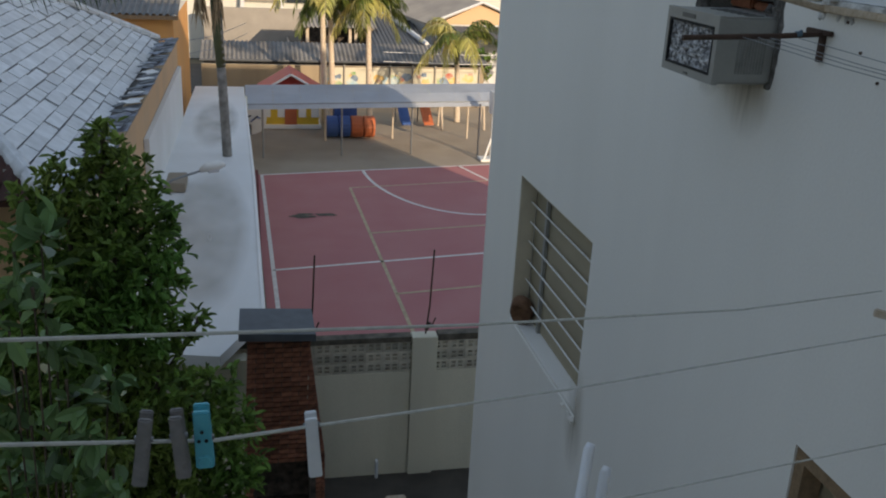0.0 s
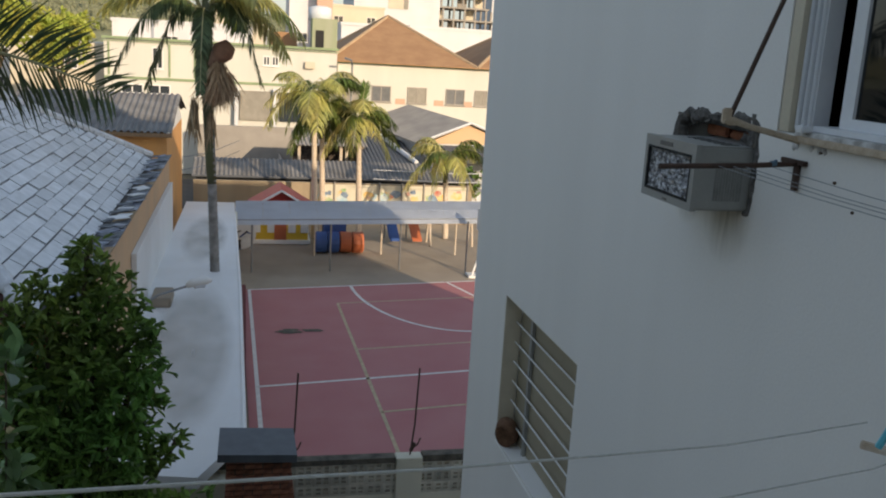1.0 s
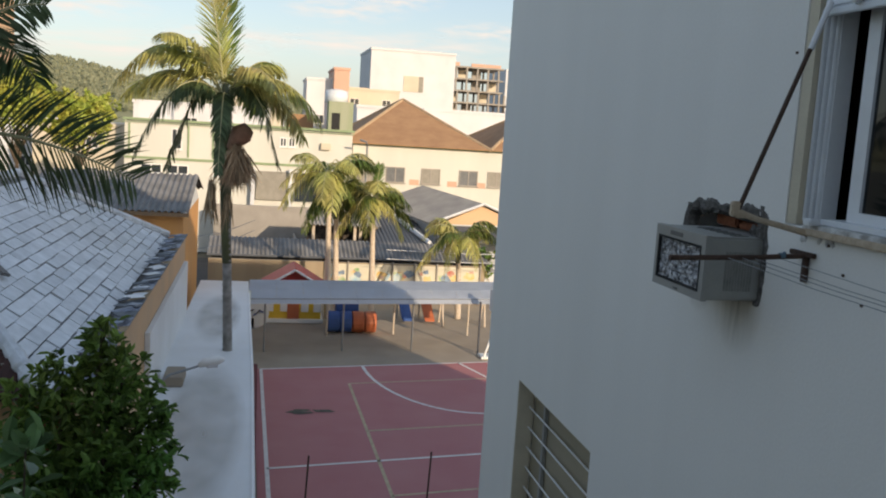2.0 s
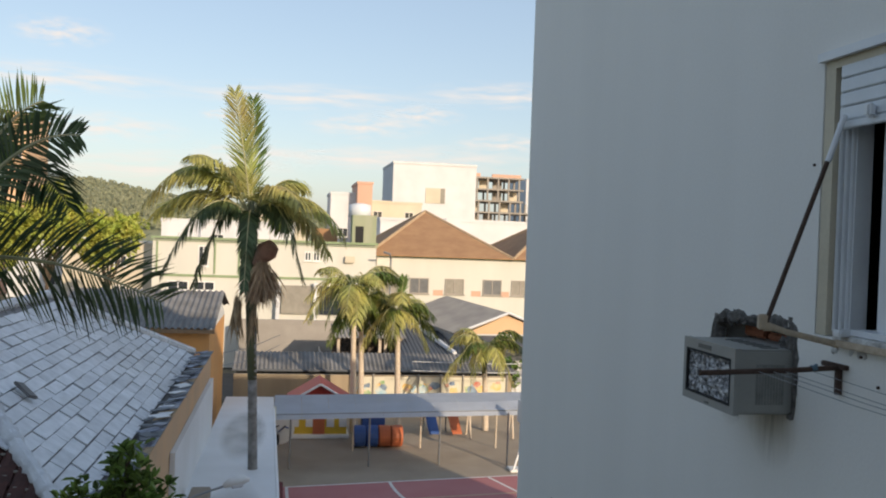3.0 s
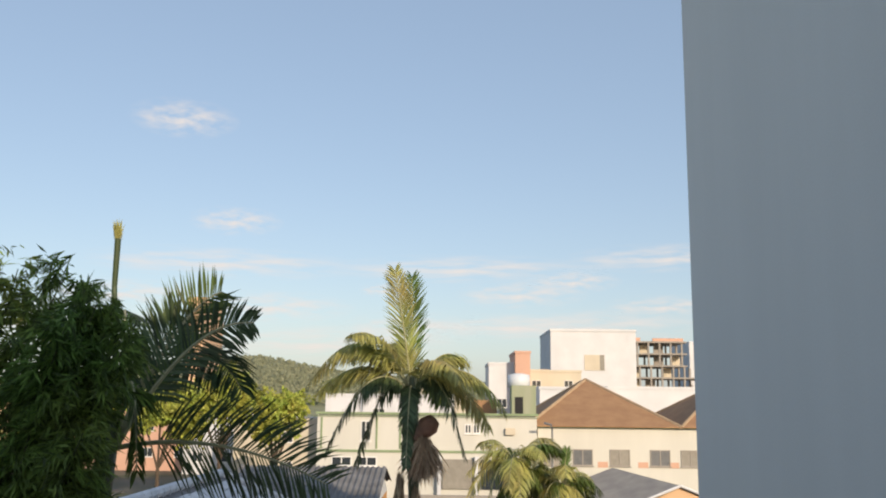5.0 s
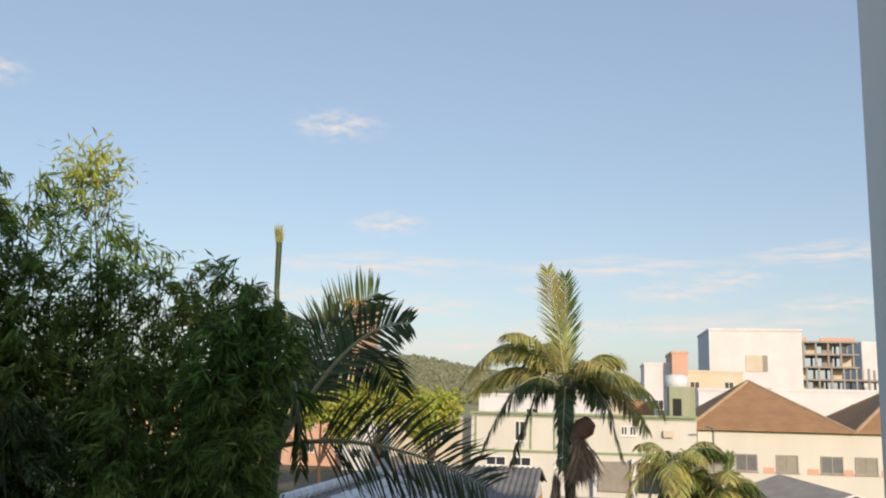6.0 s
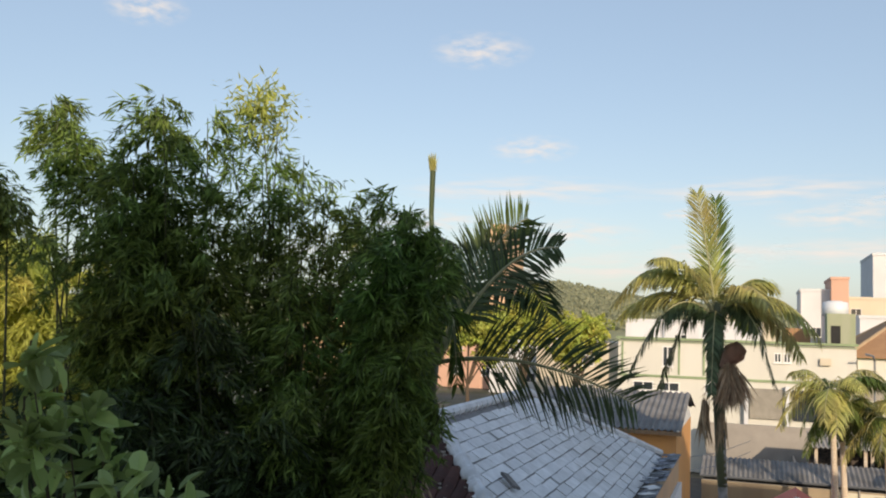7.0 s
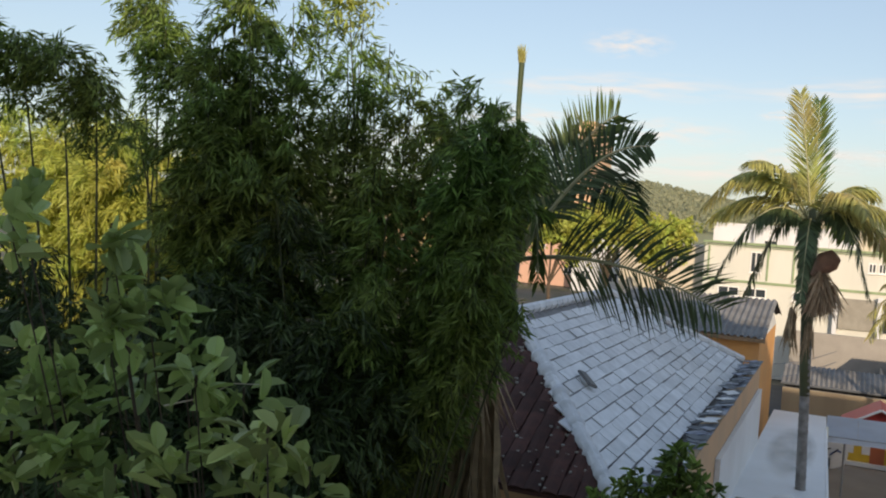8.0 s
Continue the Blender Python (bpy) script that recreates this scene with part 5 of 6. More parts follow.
def clump_leaves(clumps, per, length, width, seed, hang=0.3, whorl=6, shell=0.45, shape=False):
    """Leaves in whorls at twig ends, thickest towards the outside of each clump."""
    g = np.random.default_rng(seed)
    out = []
    for c, r in clumps:
        rad = np.array(r if hasattr(r, "__len__") else (r, r, r), float)
        n = max(3, int(per * rad.mean() ** 2))
        d = unit(g.normal(size=(n, 3)))
        tw = np.array(c) + d * rad * (shell + (1 - shell) * g.random((n, 1)) ** 0.6) * (1 + 0.25 * g.normal(size=(n, 1)))
        for _ in range(whorl):
            way = d * 0.55 + g.normal(0, 0.75, (n, 3)) + np.array([0, 0, 0.25 - hang])
            out.append(leaf_cloud(tw + g.normal(0, length * 0.18, (n, 3)), way, np.array([0, 0, 1.0]) + g.normal(0, 0.45, (n, 3)), length * g.uniform(0.6, 1.15, n), width * g.uniform(0.75, 1.1, n), slim=shape))
    return merge(*out)


rng = random.Random(30)
tree = thing("yard_tree", -1.9, 8.2, 0, "dense dark green leafy tree standing in the yard", "tree")
CL = [((-1.30, 7.9, 6.22), 0.11), ((-1.32, 7.9, 6.0), 0.18), ((-1.14, 7.9, 5.83), 0.20), ((-1.62, 7.9, 5.82), 0.20), ((-1.36, 7.9, 5.66), 0.28), ((-1.88, 7.9, 5.60), 0.20), ((-0.98, 7.9, 5.52), 0.22), ((-1.62, 7.8, 5.32), 0.30), ((-0.88, 7.8, 5.32), 0.20), ((-1.25, 7.7, 5.22), 0.32),
      ((-1.95, 7.8, 5.12), 0.30), ((-0.94, 7.8, 4.92), 0.26), ((-1.6, 7.6, 4.80), 0.36), ((-1.12, 7.6, 4.55), 0.34), ((-2.2, 7.7, 4.55), 0.36), ((-0.60, 7.9, 4.47), 0.11), ((-0.80, 7.8, 4.38), 0.15), ((-1.72, 7.5, 4.20), 0.38), ((-0.95, 7.6, 4.02), 0.32)]
CL += [((-0.50, 7.8, 3.82), 0.22), ((-0.32, 7.8, 3.45), 0.24), ((-0.72, 7.6, 3.42), 0.32), ((-1.3, 7.5, 3.60), 0.40), ((-2.2, 7.5, 3.75), 0.42), ((-0.32, 7.8, 2.92), 0.28), ((-0.80, 7.6, 2.80), 0.36), ((-1.6, 7.4, 2.95), 0.45), ((-2.6, 7.6, 3.0), 0.6), ((-2.7, 7.9, 4.2), 0.5), ((-0.5, 7.6, 2.2), 0.4), ((-1.3, 7.4, 2.1), 0.5), ((-2.3, 7.2, 1.9), 0.7), ((-1.5, 8.1, 4.6), 0.5), ((-1.3, 8.0, 3.2), 0.6)]
branchy(tree, (-1.7, 8.3, 0), CL, 0.14)
part("crown", clump_leaves(CL, 720, 0.125, 0.056, 31, 0.2, 7, 0.55), TREELEAF, tree, "dense glossy green crown")
solid("fruit", tube([(-0.70, 7.75, 3.78), (-0.70, 7.75, 3.82), (-0.70, 7.75, 3.90), (-0.70, 7.75, 3.94)], [0.03, 0.055, 0.055, 0.02], 10), TERRA, "single brownish orange fruit in the yard tree", "fruit", smooth=True)

shrub = thing("broadleaf_tree", -2.3, 2.6, 0, "light green broad-leaved bushy tree close to the flats", "tree")
SC = [((-2.47, 2.27, 8.08), 0.03), ((-2.69, 2.53, 7.98), 0.06), ((-2.69, 2.49, 7.86), 0.08), ((-2.44, 2.31, 7.78), 0.1), ((-2.57, 2.4, 7.65), 0.09), ((-2.38, 2.38, 7.81), 0.06), ((-2.31, 2.45, 7.85), 0.05), ((-2.31, 2.5, 7.75), 0.05), ((-2.89, 2.25, 8.15), 0.07), ((-2.9, 2.23, 8.04), 0.06), ((-3.12, 2.52, 7.54), 0.1), ((-2.92, 2.38, 7.41), 0.14), ((-2.78, 2.49, 7.45), 0.11),
      ((-2.85, 2.22, 7.29), 0.14), ((-2.73, 2.38, 7.3), 0.14), ((-2.47, 2.48, 7.52), 0.08), ((-2.09, 2.3, 7.59), 0.07), ((-2.08, 2.56, 7.51), 0.08), ((-2.15, 2.54, 7.4), 0.1), ((-1.74, 2.23, 7.49), 0.08), ((-2.05, 2.23, 7.35), 0.12), ((-1.91, 2.41, 7.29), 0.12), ((-1.78, 2.56, 7.27), 0.09), ((-2.48, 2.36, 7.2), 0.14)]
SC_LOW = [((-0.68, 2.69, 7.12), 0.08), ((-0.78, 2.77, 7.02), 0.08), ((-0.7, 2.61, 6.95), 0.09), ((-0.8, 2.69, 6.81), 0.09), ((-0.69, 2.78, 6.72), 0.08), ((-0.81, 2.8, 6.58), 0.1), ((-0.65, 2.69, 6.6), 0.09), ((-0.77, 2.69, 6.44), 0.1), ((-0.58, 2.69, 6.45), 0.08), ((-0.88, 2.78, 6.24), 0.1), ((-0.7, 2.72, 6.27), 0.1), ((-0.52, 2.61, 6.31), 0.07), ((-0.57, 2.94, 6.49), 0.05)]
branchy(shrub, (-1.9, 3.0, 0), [(c, 0.1) for c, r in SC], 0.02)
part("crown", clump_leaves(SC, 430, 0.125, 0.066, 32, -0.2, 6, 0.4, "oval"), SHRUBLEAF, shrub, "broad pale green leaves in rosettes")
# bush split off to carry the shade-darkened leaves
bush = thing("dark_broadleaf_bush", -0.9, 3.0, 0, "broad-leaved bush below the clothes lines, shade put into its leaves", "bush")
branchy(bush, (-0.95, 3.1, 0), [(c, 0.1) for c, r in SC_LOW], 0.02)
part("crown", clump_leaves(SC_LOW, 480, 0.098, 0.050, 33, 0.1, 6, 0.4, "oval"), SHADEDBROAD, bush, "glossy oval leaves darkened for shade")
part("twig", tube([(-2.35, 2.45, 7.48), (-2.22, 2.5, 7.52), (-2.12, 2.55, 7.58), (-2.04, 2.6, 7.58)], [0.004, 0.003, 0.002, 0.0015], 5), PALEWOOD, shrub, "bare pale twig")


def bamboo(x, y, tops, spread, seed, m, label, branches=26, low=0.2, leaf=0.15, per=3, reach=0.75, tuft=24, lit=0, drop=1.8, trim=None):
    """A bamboo clump: arching culms from one stool, each with drooping side branches set with tufts of narrow leaves."""
    t = thing("bamboo_clump", x, y, 0, label, "bamboo", "bamboo clumps")
    g = np.random.default_rng(seed)
    rng = random.Random(seed)
    out = []
    for top in tops:
        for k in range(per):
            tp = np.array(top, float) + (g.normal(0, 0.25, 3) * [1, 1, 0.2] if k else 0) - (np.array([0, 0, rng.uniform(0.1, drop)]) if k else 0)
            foot = np.array([x + rng.uniform(-spread, spread), y + rng.uniform(-spread, spread), 0])
            ctrl = np.array([foot[0] * 0.55 + tp[0] * 0.45, foot[1] * 0.55 + tp[1] * 0.45, tp[2] * 0.78])
            pts = bezier(foot, ctrl, tp, 14)
            part("culm", tube([tuple(p) for p in pts], list(np.linspace(0.026, 0.004, 14)), 5), CULM, t)
            n = branches
            s = low + (1 - low) * np.linspace(0, 1, n) ** 0.7
            at = np.stack([np.interp(s, np.linspace(0, 1, 14), pts[:, j]) for j in range(3)], 1)
            a = g.uniform(0, 2 * math.pi, n)
            out_way = np.stack([np.cos(a), np.sin(a), g.uniform(0.0, 0.8, n)], 1)
            size = reach * (1.2 - s)[:, None] ** 0.5 * g.uniform(0.45, 1.25, (n, 1))
            for u in np.linspace(0.2, 1.0, 6):
                node = at + out_way * size * u - np.array([0, 0, 0.75]) * size * u ** 2 + g.normal(0, 0.03, (n, 3))
                lean = unit(out_way * [1, 1, 0] * 0.6 + np.array([0, 0, -0.55 * u - 0.1]) + g.normal(0, 0.25, (n, 3)))
                for _ in range(max(1, tuft // 12)):
                    way = lean + g.normal(0, 0.42, (n, 3))
                    out.append(leaf_cloud(node + g.normal(0, 0.022, (n, 3)), way, np.array([0, 0, 0.9]) + g.normal(0, 0.6, (n, 3)), leaf * g.uniform(0.6, 1.3, n), leaf * 0.16, 0.1, slim=True))
    if trim:
        out = [(v.reshape(-1, 4, 3), f) for v, f in out]
        out = [v[v[:, 0, 0] < trim(v[:, 0, 2])] for v, f in out]
        v = np.concatenate(out).reshape(-1, 3)
        idx = np.arange(len(v) // 4)[:, None] * 4
        out = [(v, np.concatenate([idx + np.array([[0, 1, 2]]), idx + np.array([[0, 2, 3]])]))]
    part("foliage", merge(*out), m, t)
    # tufts on the tips, coloured as if the sun caught them
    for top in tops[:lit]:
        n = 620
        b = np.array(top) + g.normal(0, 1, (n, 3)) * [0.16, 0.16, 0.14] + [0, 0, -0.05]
        part("young_leaves", leaf_cloud(b, g.normal(0, 0.6, (n, 3)) + [0, 0, 0.2], g.normal(0, 0.5, (n, 3)) + [0, 0, 1.0], leaf * g.uniform(0.6, 1.2, n), leaf * 0.2, 0.1, slim=True), BAMBOOLIT, t, "tip leaves with sunlight put into their yellow-green colour")
    return t


def beside_roof(z):
    """How far out the hanging leaves reach at a height: they draw back below, where they have been cut from the palm's trunk."""
    return -2.40 - np.clip(7.45 - z, 0, 3) * 0.60


bamboo(-5.2, 7.2, [(-5.4, 6.6, 10.1), (-4.85, 6.79, 10.05), (-5.22, 6.61, 10.25), (-5.5, 6.51, 9.7), (-5.3, 6.4, 9.2), (-5.0, 6.3, 8.9), (-5.4, 6.9, 10.1), (-5.2, 6.3, 8.2), (-4.7, 6.8, 9.4), (-4.6, 6.5, 8.6)], 0.4, 61, BAMBOOLEAF, "tall dense dark green bamboo clump", 34, tuft=120, per=4, leaf=0.135, reach=0.68, lit=0)
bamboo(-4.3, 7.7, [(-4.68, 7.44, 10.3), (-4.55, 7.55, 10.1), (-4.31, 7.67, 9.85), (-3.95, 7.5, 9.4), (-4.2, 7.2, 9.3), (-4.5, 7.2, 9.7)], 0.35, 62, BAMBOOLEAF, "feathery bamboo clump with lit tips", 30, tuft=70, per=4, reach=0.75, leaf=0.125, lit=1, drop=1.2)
bamboo(-4.1, 6.9, [(-3.67, 7.42, 9.35), (-3.2, 7.31, 9.4), (-2.85, 6.9, 9.1), (-3.3, 7.0, 8.9), (-3.0, 6.8, 8.3), (-3.0, 6.6, 7.8), (-3.0, 6.6, 7.5), (-3.3, 6.4, 7.1), (-3.5, 6.3, 8.2), (-3.8, 6.6, 8.6)], 0.4, 63, BAMBOOLEAF, "dark bamboo clump hanging over the tiled roof", 26, 0.45, tuft=110, reach=0.6, leaf=0.13, trim=beside_roof)
bamboo(-3.8, 6.5, [(-2.90, 7.0, 9.2), (-2.74, 6.8, 9.0), (-2.72, 6.6, 8.5), (-2.66, 6.4, 8.0), (-2.72, 6.4, 7.6)], 0.15, 67, BAMBOOLEAF, "slender bamboo clump with hanging leaves beside the leaning palm", 20, 0.78, tuft=110, reach=0.4, leaf=0.13, drop=0.5, trim=beside_roof)
bamboo(-5.0, 4.9, [(-5.3, 4.6, 9.25), (-4.95, 4.6, 9.05), (-5.6, 4.5, 9.3), (-5.9, 4.35, 9.45)], 0.15, 64, BAMBOOLEAF, "dark bamboo clump with drooping tips", 34, 0.90, tuft=90, per=1, reach=0.5, leaf=0.10, drop=0.2)
bamboo(-6.9, 7.4, [(-6.95, 7.1, 10.4), (-6.65, 7.0, 10.15), (-6.4, 6.9, 9.9), (-6.1, 6.8, 9.6)], 0.3, 68, BAMBOOLEAF, "pale wispy bamboo clump with arching tips", 30, 0.88, tuft=60, per=1, reach=0.55, leaf=0.13, drop=0.4)
bamboo(-4.2, 6.0, [(-4.4, 5.6, 7.5), (-4.0, 5.5, 7.3), (-3.6, 5.7, 7.4), (-4.8, 5.5, 7.6), (-3.3, 6.0, 7.0), (-5.3, 5.4, 7.6), (-4.5, 6.2, 8.2), (-5.6, 5.6, 6.8), (-6.0, 5.2, 6.5), (-6.4, 5.0, 6.4)], 0.8, 65, THICKET, "low bamboo thicket below the window, leaves darkened for shade", 48, 0.35, tuft=110, reach=0.9, leaf=0.14, trim=beside_roof)
bamboo(-5.3, 4.6, [(-5.0, 4.2, 7.7), (-5.5, 4.4, 7.8), (-4.6, 4.1, 7.5), (-5.9, 4.5, 7.8), (-5.2, 4.0, 7.2), (-4.3, 4.3, 7.3)], 0.3, 69, THICKET, "low bamboo thicket beside the broad-leaved tree, leaves darkened for shade", 30, 0.5, tuft=100, per=3, reach=0.6, leaf=0.12, drop=0.8)
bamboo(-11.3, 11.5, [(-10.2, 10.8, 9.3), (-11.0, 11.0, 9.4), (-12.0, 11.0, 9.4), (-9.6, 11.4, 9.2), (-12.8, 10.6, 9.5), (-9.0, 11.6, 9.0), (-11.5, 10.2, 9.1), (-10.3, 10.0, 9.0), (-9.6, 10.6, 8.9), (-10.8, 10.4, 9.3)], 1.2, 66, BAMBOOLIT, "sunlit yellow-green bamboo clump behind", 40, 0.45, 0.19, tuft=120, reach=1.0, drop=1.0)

# trees of the town
rng = random.Random(70)


def town_tree(x, y, top, r, m, label, seed, size=0.5):
    t = thing("town_tree", x, y, 0, label, "tree", "town trees")
    rg = random.Random(seed)
    cl = [((x + rg.uniform(-r, r) * 0.7, y + rg.uniform(-r, r) * 0.7, top - rg.uniform(0.1, 1.0) * r * 1.2), r * rg.uniform(0.3, 0.5)) for _ in range(11)] + [((x, y, top - r * 0.4), r * 0.4)]
    branchy(t, (x, y, 0), cl, 0.2)
    part("crown", clump_leaves(cl, 60 / max(1, r * r * 0.16), size, size * 0.7, seed, 0.2, 5), m, t)


for k, (x, y, top, r, m) in enumerate(((-18.0, 73, 10.2, 3.0, FARLEAF), (-14.0, 75, 8.6, 2.2, FARLEAF), (-22.5, 72, 9.0, 2.6, FARLEAF), (-30, 80, 9.5, 3.2, FARLEAF), (13.0, 43.5, 2.9, 1.0, TREELEAF), (10.6, 42.6, 2.4, 0.8, TREELEAF), (-37, 85, 9.5, 3.5, FARLEAF))):
    town_tree(x, y, top, r, m, "sunlit olive green tree in the town" if m == FARLEAF else "dark green bush behind the playground wall", 700 + k, 0.45 if y > 60 else 0.2)


# ---- the street behind and the town ----
def window_in(parent, x0, x1, y, z0, z1, m=PANE, frame_m=WHITE):
    """A window on a wall that faces the camera's side: frame, sill and panes, with the panes set back."""
    win = part("window", boxes((x0, x0 + 0.06, y - 0.05, y, z0, z1), (x1 - 0.06, x1, y - 0.05, y, z0, z1), (x0 + 0.06, x1 - 0.06, y - 0.05, y, z1 - 0.06, z1), (x0 + 0.06, x1 - 0.06, y - 0.05, y, z0, z0 + 0.06), ((x0 + x1) / 2 - 0.03, (x0 + x1) / 2 + 0.03, y - 0.05, y, z0 + 0.06, z1 - 0.06)), frame_m, parent)
    part("pane", boxes((x0 + 0.06, x1 - 0.06, y - 0.02, y - 0.005, z0 + 0.06, z1 - 0.06)), m, win)
    part("sill", boxes((x0 - 0.06, x1 + 0.06, y - 0.10, y - 0.052, z0 - 0.06, z0)), frame_m, win)
    return win


GY = 55.0
hall = thing("green_trimmed_building", -1, 58, 0, "pale yellow two-storey building with green trim bands", "building")
part("wall", boxes((-7.8, 5.3, GY, GY + 8, 0, 7.5)), GREENW, hall)
part("cornice", boxes((-7.9, 5.4, GY - 0.12, GY, 7.56, 7.70), (-7.9, 5.4, GY - 0.10, GY, 7.44, 7.48)), GREENT, hall, "green cornice")
part("band", boxes((-7.8, 5.3, GY - 0.07, GY - 0.002, 5.36, 5.50)), GREENT, hall, "green band")
for x in (-7.6, -4.3, -2.9, -1.6):
    part("pilaster", boxes((x, x + 0.11, GY - 0.06, GY - 0.003, 5.56, 7.39)), GREENT, hall)
for x0, x1, z0, z1 in ((-5.2, -4.6, 6.0, 7.2), (-2.4, -1.8, 6.0, 7.2), (1.0, 1.4, 6.5, 7.05), (1.5, 1.9, 6.5, 7.05), (-6.9, -5.7, 4.55, 5.1), (-5.4, -4.2, 4.55, 5.1), (-2.8, -1.6, 4.55, 5.1)):
    window_in(hall, x0, x1, GY, z0, z1)
part("vent_box", boxes((3.4, 4.0, GY - 0.25, GY - 0.003, 6.45, 6.85), bevel=0.03), FARCREAM, hall)
for x in (-0.6, 1.6, 4.2):
    part("porch_column", boxes((x, x + 0.22, GY - 0.5, GY - 0.2, 0, 5.2)), FARWHITE, hall)
# dark panels stand in for the shaded inside of the shop fronts
part("shop_front", boxes((-0.3, 1.5, GY - 0.16, GY - 0.01, 3.3, 5.0)), SHUTPANE, hall, "shop front opening, its dim inside put into a dark panel")
part("shop_front", boxes((2.0, 4.1, GY - 0.16, GY - 0.01, 3.3, 5.0)), PANE, hall, "shop front opening, its dim inside put into a dark panel")
part("roof", boxes((-7.7, 5.2, GY + 0.1, GY + 7.9, 7.5, 7.6)), FIBRO, hall)
stair = thing("roof_stair_tower", 4.2, 57, 7.6, "mossy green stair tower on the flat roof", "stair tower")
part("wall", boxes((3.9, 5.4, 56.4, 58, 7.6, 9.4)), MOSSGREEN, stair)
part("door", boxes((4.1, 4.6, 56.36, 56.40, 7.6, 8.7)), DARK, stair)
tank = solid("water_tank", tube([(4.5, 58.5, 9.3), (4.5, 58.5, 10.1), (4.5, 58.5, 10.2)], [0.75, 0.7, 0.3], 16), PVC, "pale blue round water tank on the stair tower", "water tank", smooth=True)
for x0, x1, y, z, m in ((-3.4, -1.2, 59.5, 8.3, FARWHITE), (0.4, 1.2, 59, 8.9, FARCREAM), (1.6, 3.2, 60, 8.5, BROWNROOF), (-7.5, -5.6, 58.5, 8.6, FARWHITE)):
    solid("roof_shed", boxes((x0, x1, y, y + 2, 7.6, z), bevel=0.03), m, "small rendered shed on the flat roof", "shed", "sheds on the flat roof")

brown = thing("brown_roofed_school", 14, 62, 0, "long cream building under two brown hipped roofs", "building")
BY = 57.5
part("wall", boxes((5.6, 24, BY, BY + 14, 0, 6.95)), GREENW, brown)
part("band", boxes((5.5, 24.1, BY - 0.15, BY, 6.84, 6.95)), GREENT, brown, "green eaves band")
for x0, x1, ax in ((4.9, 14.45, 9.55), (14.45, 24.2, 19.3)):
    c = [(x0, BY - 0.4, 6.96), (x1, BY - 0.4, 6.96), (x1, BY + 13, 6.96), (x0, BY + 13, 6.96)]
    apex = (ax, BY + 6.3, 10.0)
    for k in range(4):
        part("roof", slab([c[k], c[(k + 1) % 4], apex], 0.05), BROWNROOF, brown, "brown tiled roof slope")
        part("hip_cap", tube([c[k], apex], 0.11, 6), HIPCAP, brown)
for k, x in enumerate((5.95, 7.75, 10.05, 12.55, 14.45, 16.6, 19.0)):
    window_in(brown, x, x + 1.25, BY, 4.55, 5.55, (SHUTPANE, GREYPANE)[k % 2], CONCRETE)
    if k > 1:
        part("brick_panel", boxes((x - 0.75, x - 0.12, BY - 0.02, BY - 0.004, 4.45, 4.80)), FARPINK, brown)
pole = solid("street_lamp", tube([(6.1, 54, 0), (6.1, 54, 6.8), (6.0, 53.7, 7.1), (5.6, 53.4, 7.2)], 0.06, 8), STEEL, "thin grey street lamp post", "street lamp")

# far blocks
white = thing("white_tower_block", 24, 165, 0, "large blank white tower block with one recessed opening", "tower block")
part("wall", boxes((18.0, 33.0, 160, 178, 0, 21)), FARWHITE, white)
part("recess", boxes((23.9, 27.4, 159.9, 160.0, 14.2, 16.9)), FARCREAM, white)
# darker strip: shade inside the recess, put into the colour
part("recess_shade", boxes((26.6, 27.4, 159.86, 159.9, 14.2, 16.9)), SHUTPANE, white)
part("parapet", boxes((17.9, 33.1, 159.85, 178.1, 21, 21.4)), FARWHITE, white)
frame_block = thing("unfinished_block", 55, 229, 0, "bare concrete frame of an unfinished tower block", "construction")
for storey in range(8):
    z = 3.05 + storey * 2.9
    x0, x1, back = (40.5, 58.2, 236) if storey > 4 else (38.3, 66.0, 236)
    part("slab", boxes((x0, x1, 222, back, z, z + 0.38)), CONCRETE, frame_block)
    if storey < 7:
        for x in np.arange(x0 + 0.1, x1 - 0.5, 2.7):
            part("column", boxes((x, x + 0.42, 222.2, 222.7, z + 0.38, z + 2.9)), CONCRETE, frame_block)
            part("column", boxes((x + 0.7, x + 1.12, 230.2, 230.7, z + 0.38, z + 2.9)), CONCRETE, frame_block)
        for k, x in enumerate((x0 + 1.6, x0 + 7.0, x0 + 10.5, x0 + 14.6)):
            if (k + storey) % 3:
                part("infill", boxes((x, x + 2.4, 226.2, 226.5, z + 0.38, z + 2.7)), (CONCRETE, FARCREAM)[k % 2], frame_block)
part("footing", boxes((41, 69, 223, 235, 0, 3.05)), CONCRETE, frame_block)
part("parapet", boxes((41.5, 47, 222.5, 223, 23.7, 24.6)), FARPINK, frame_block)
part("parapet", boxes((50, 57.5, 222.5, 223, 23.7, 24.5)), FARPINK, frame_block)
solid("white_block", boxes((63.5, 84, 240, 260, 0, 25.0), bevel=0.1), FARWHITE, "white rendered tower block far off", "tower block")
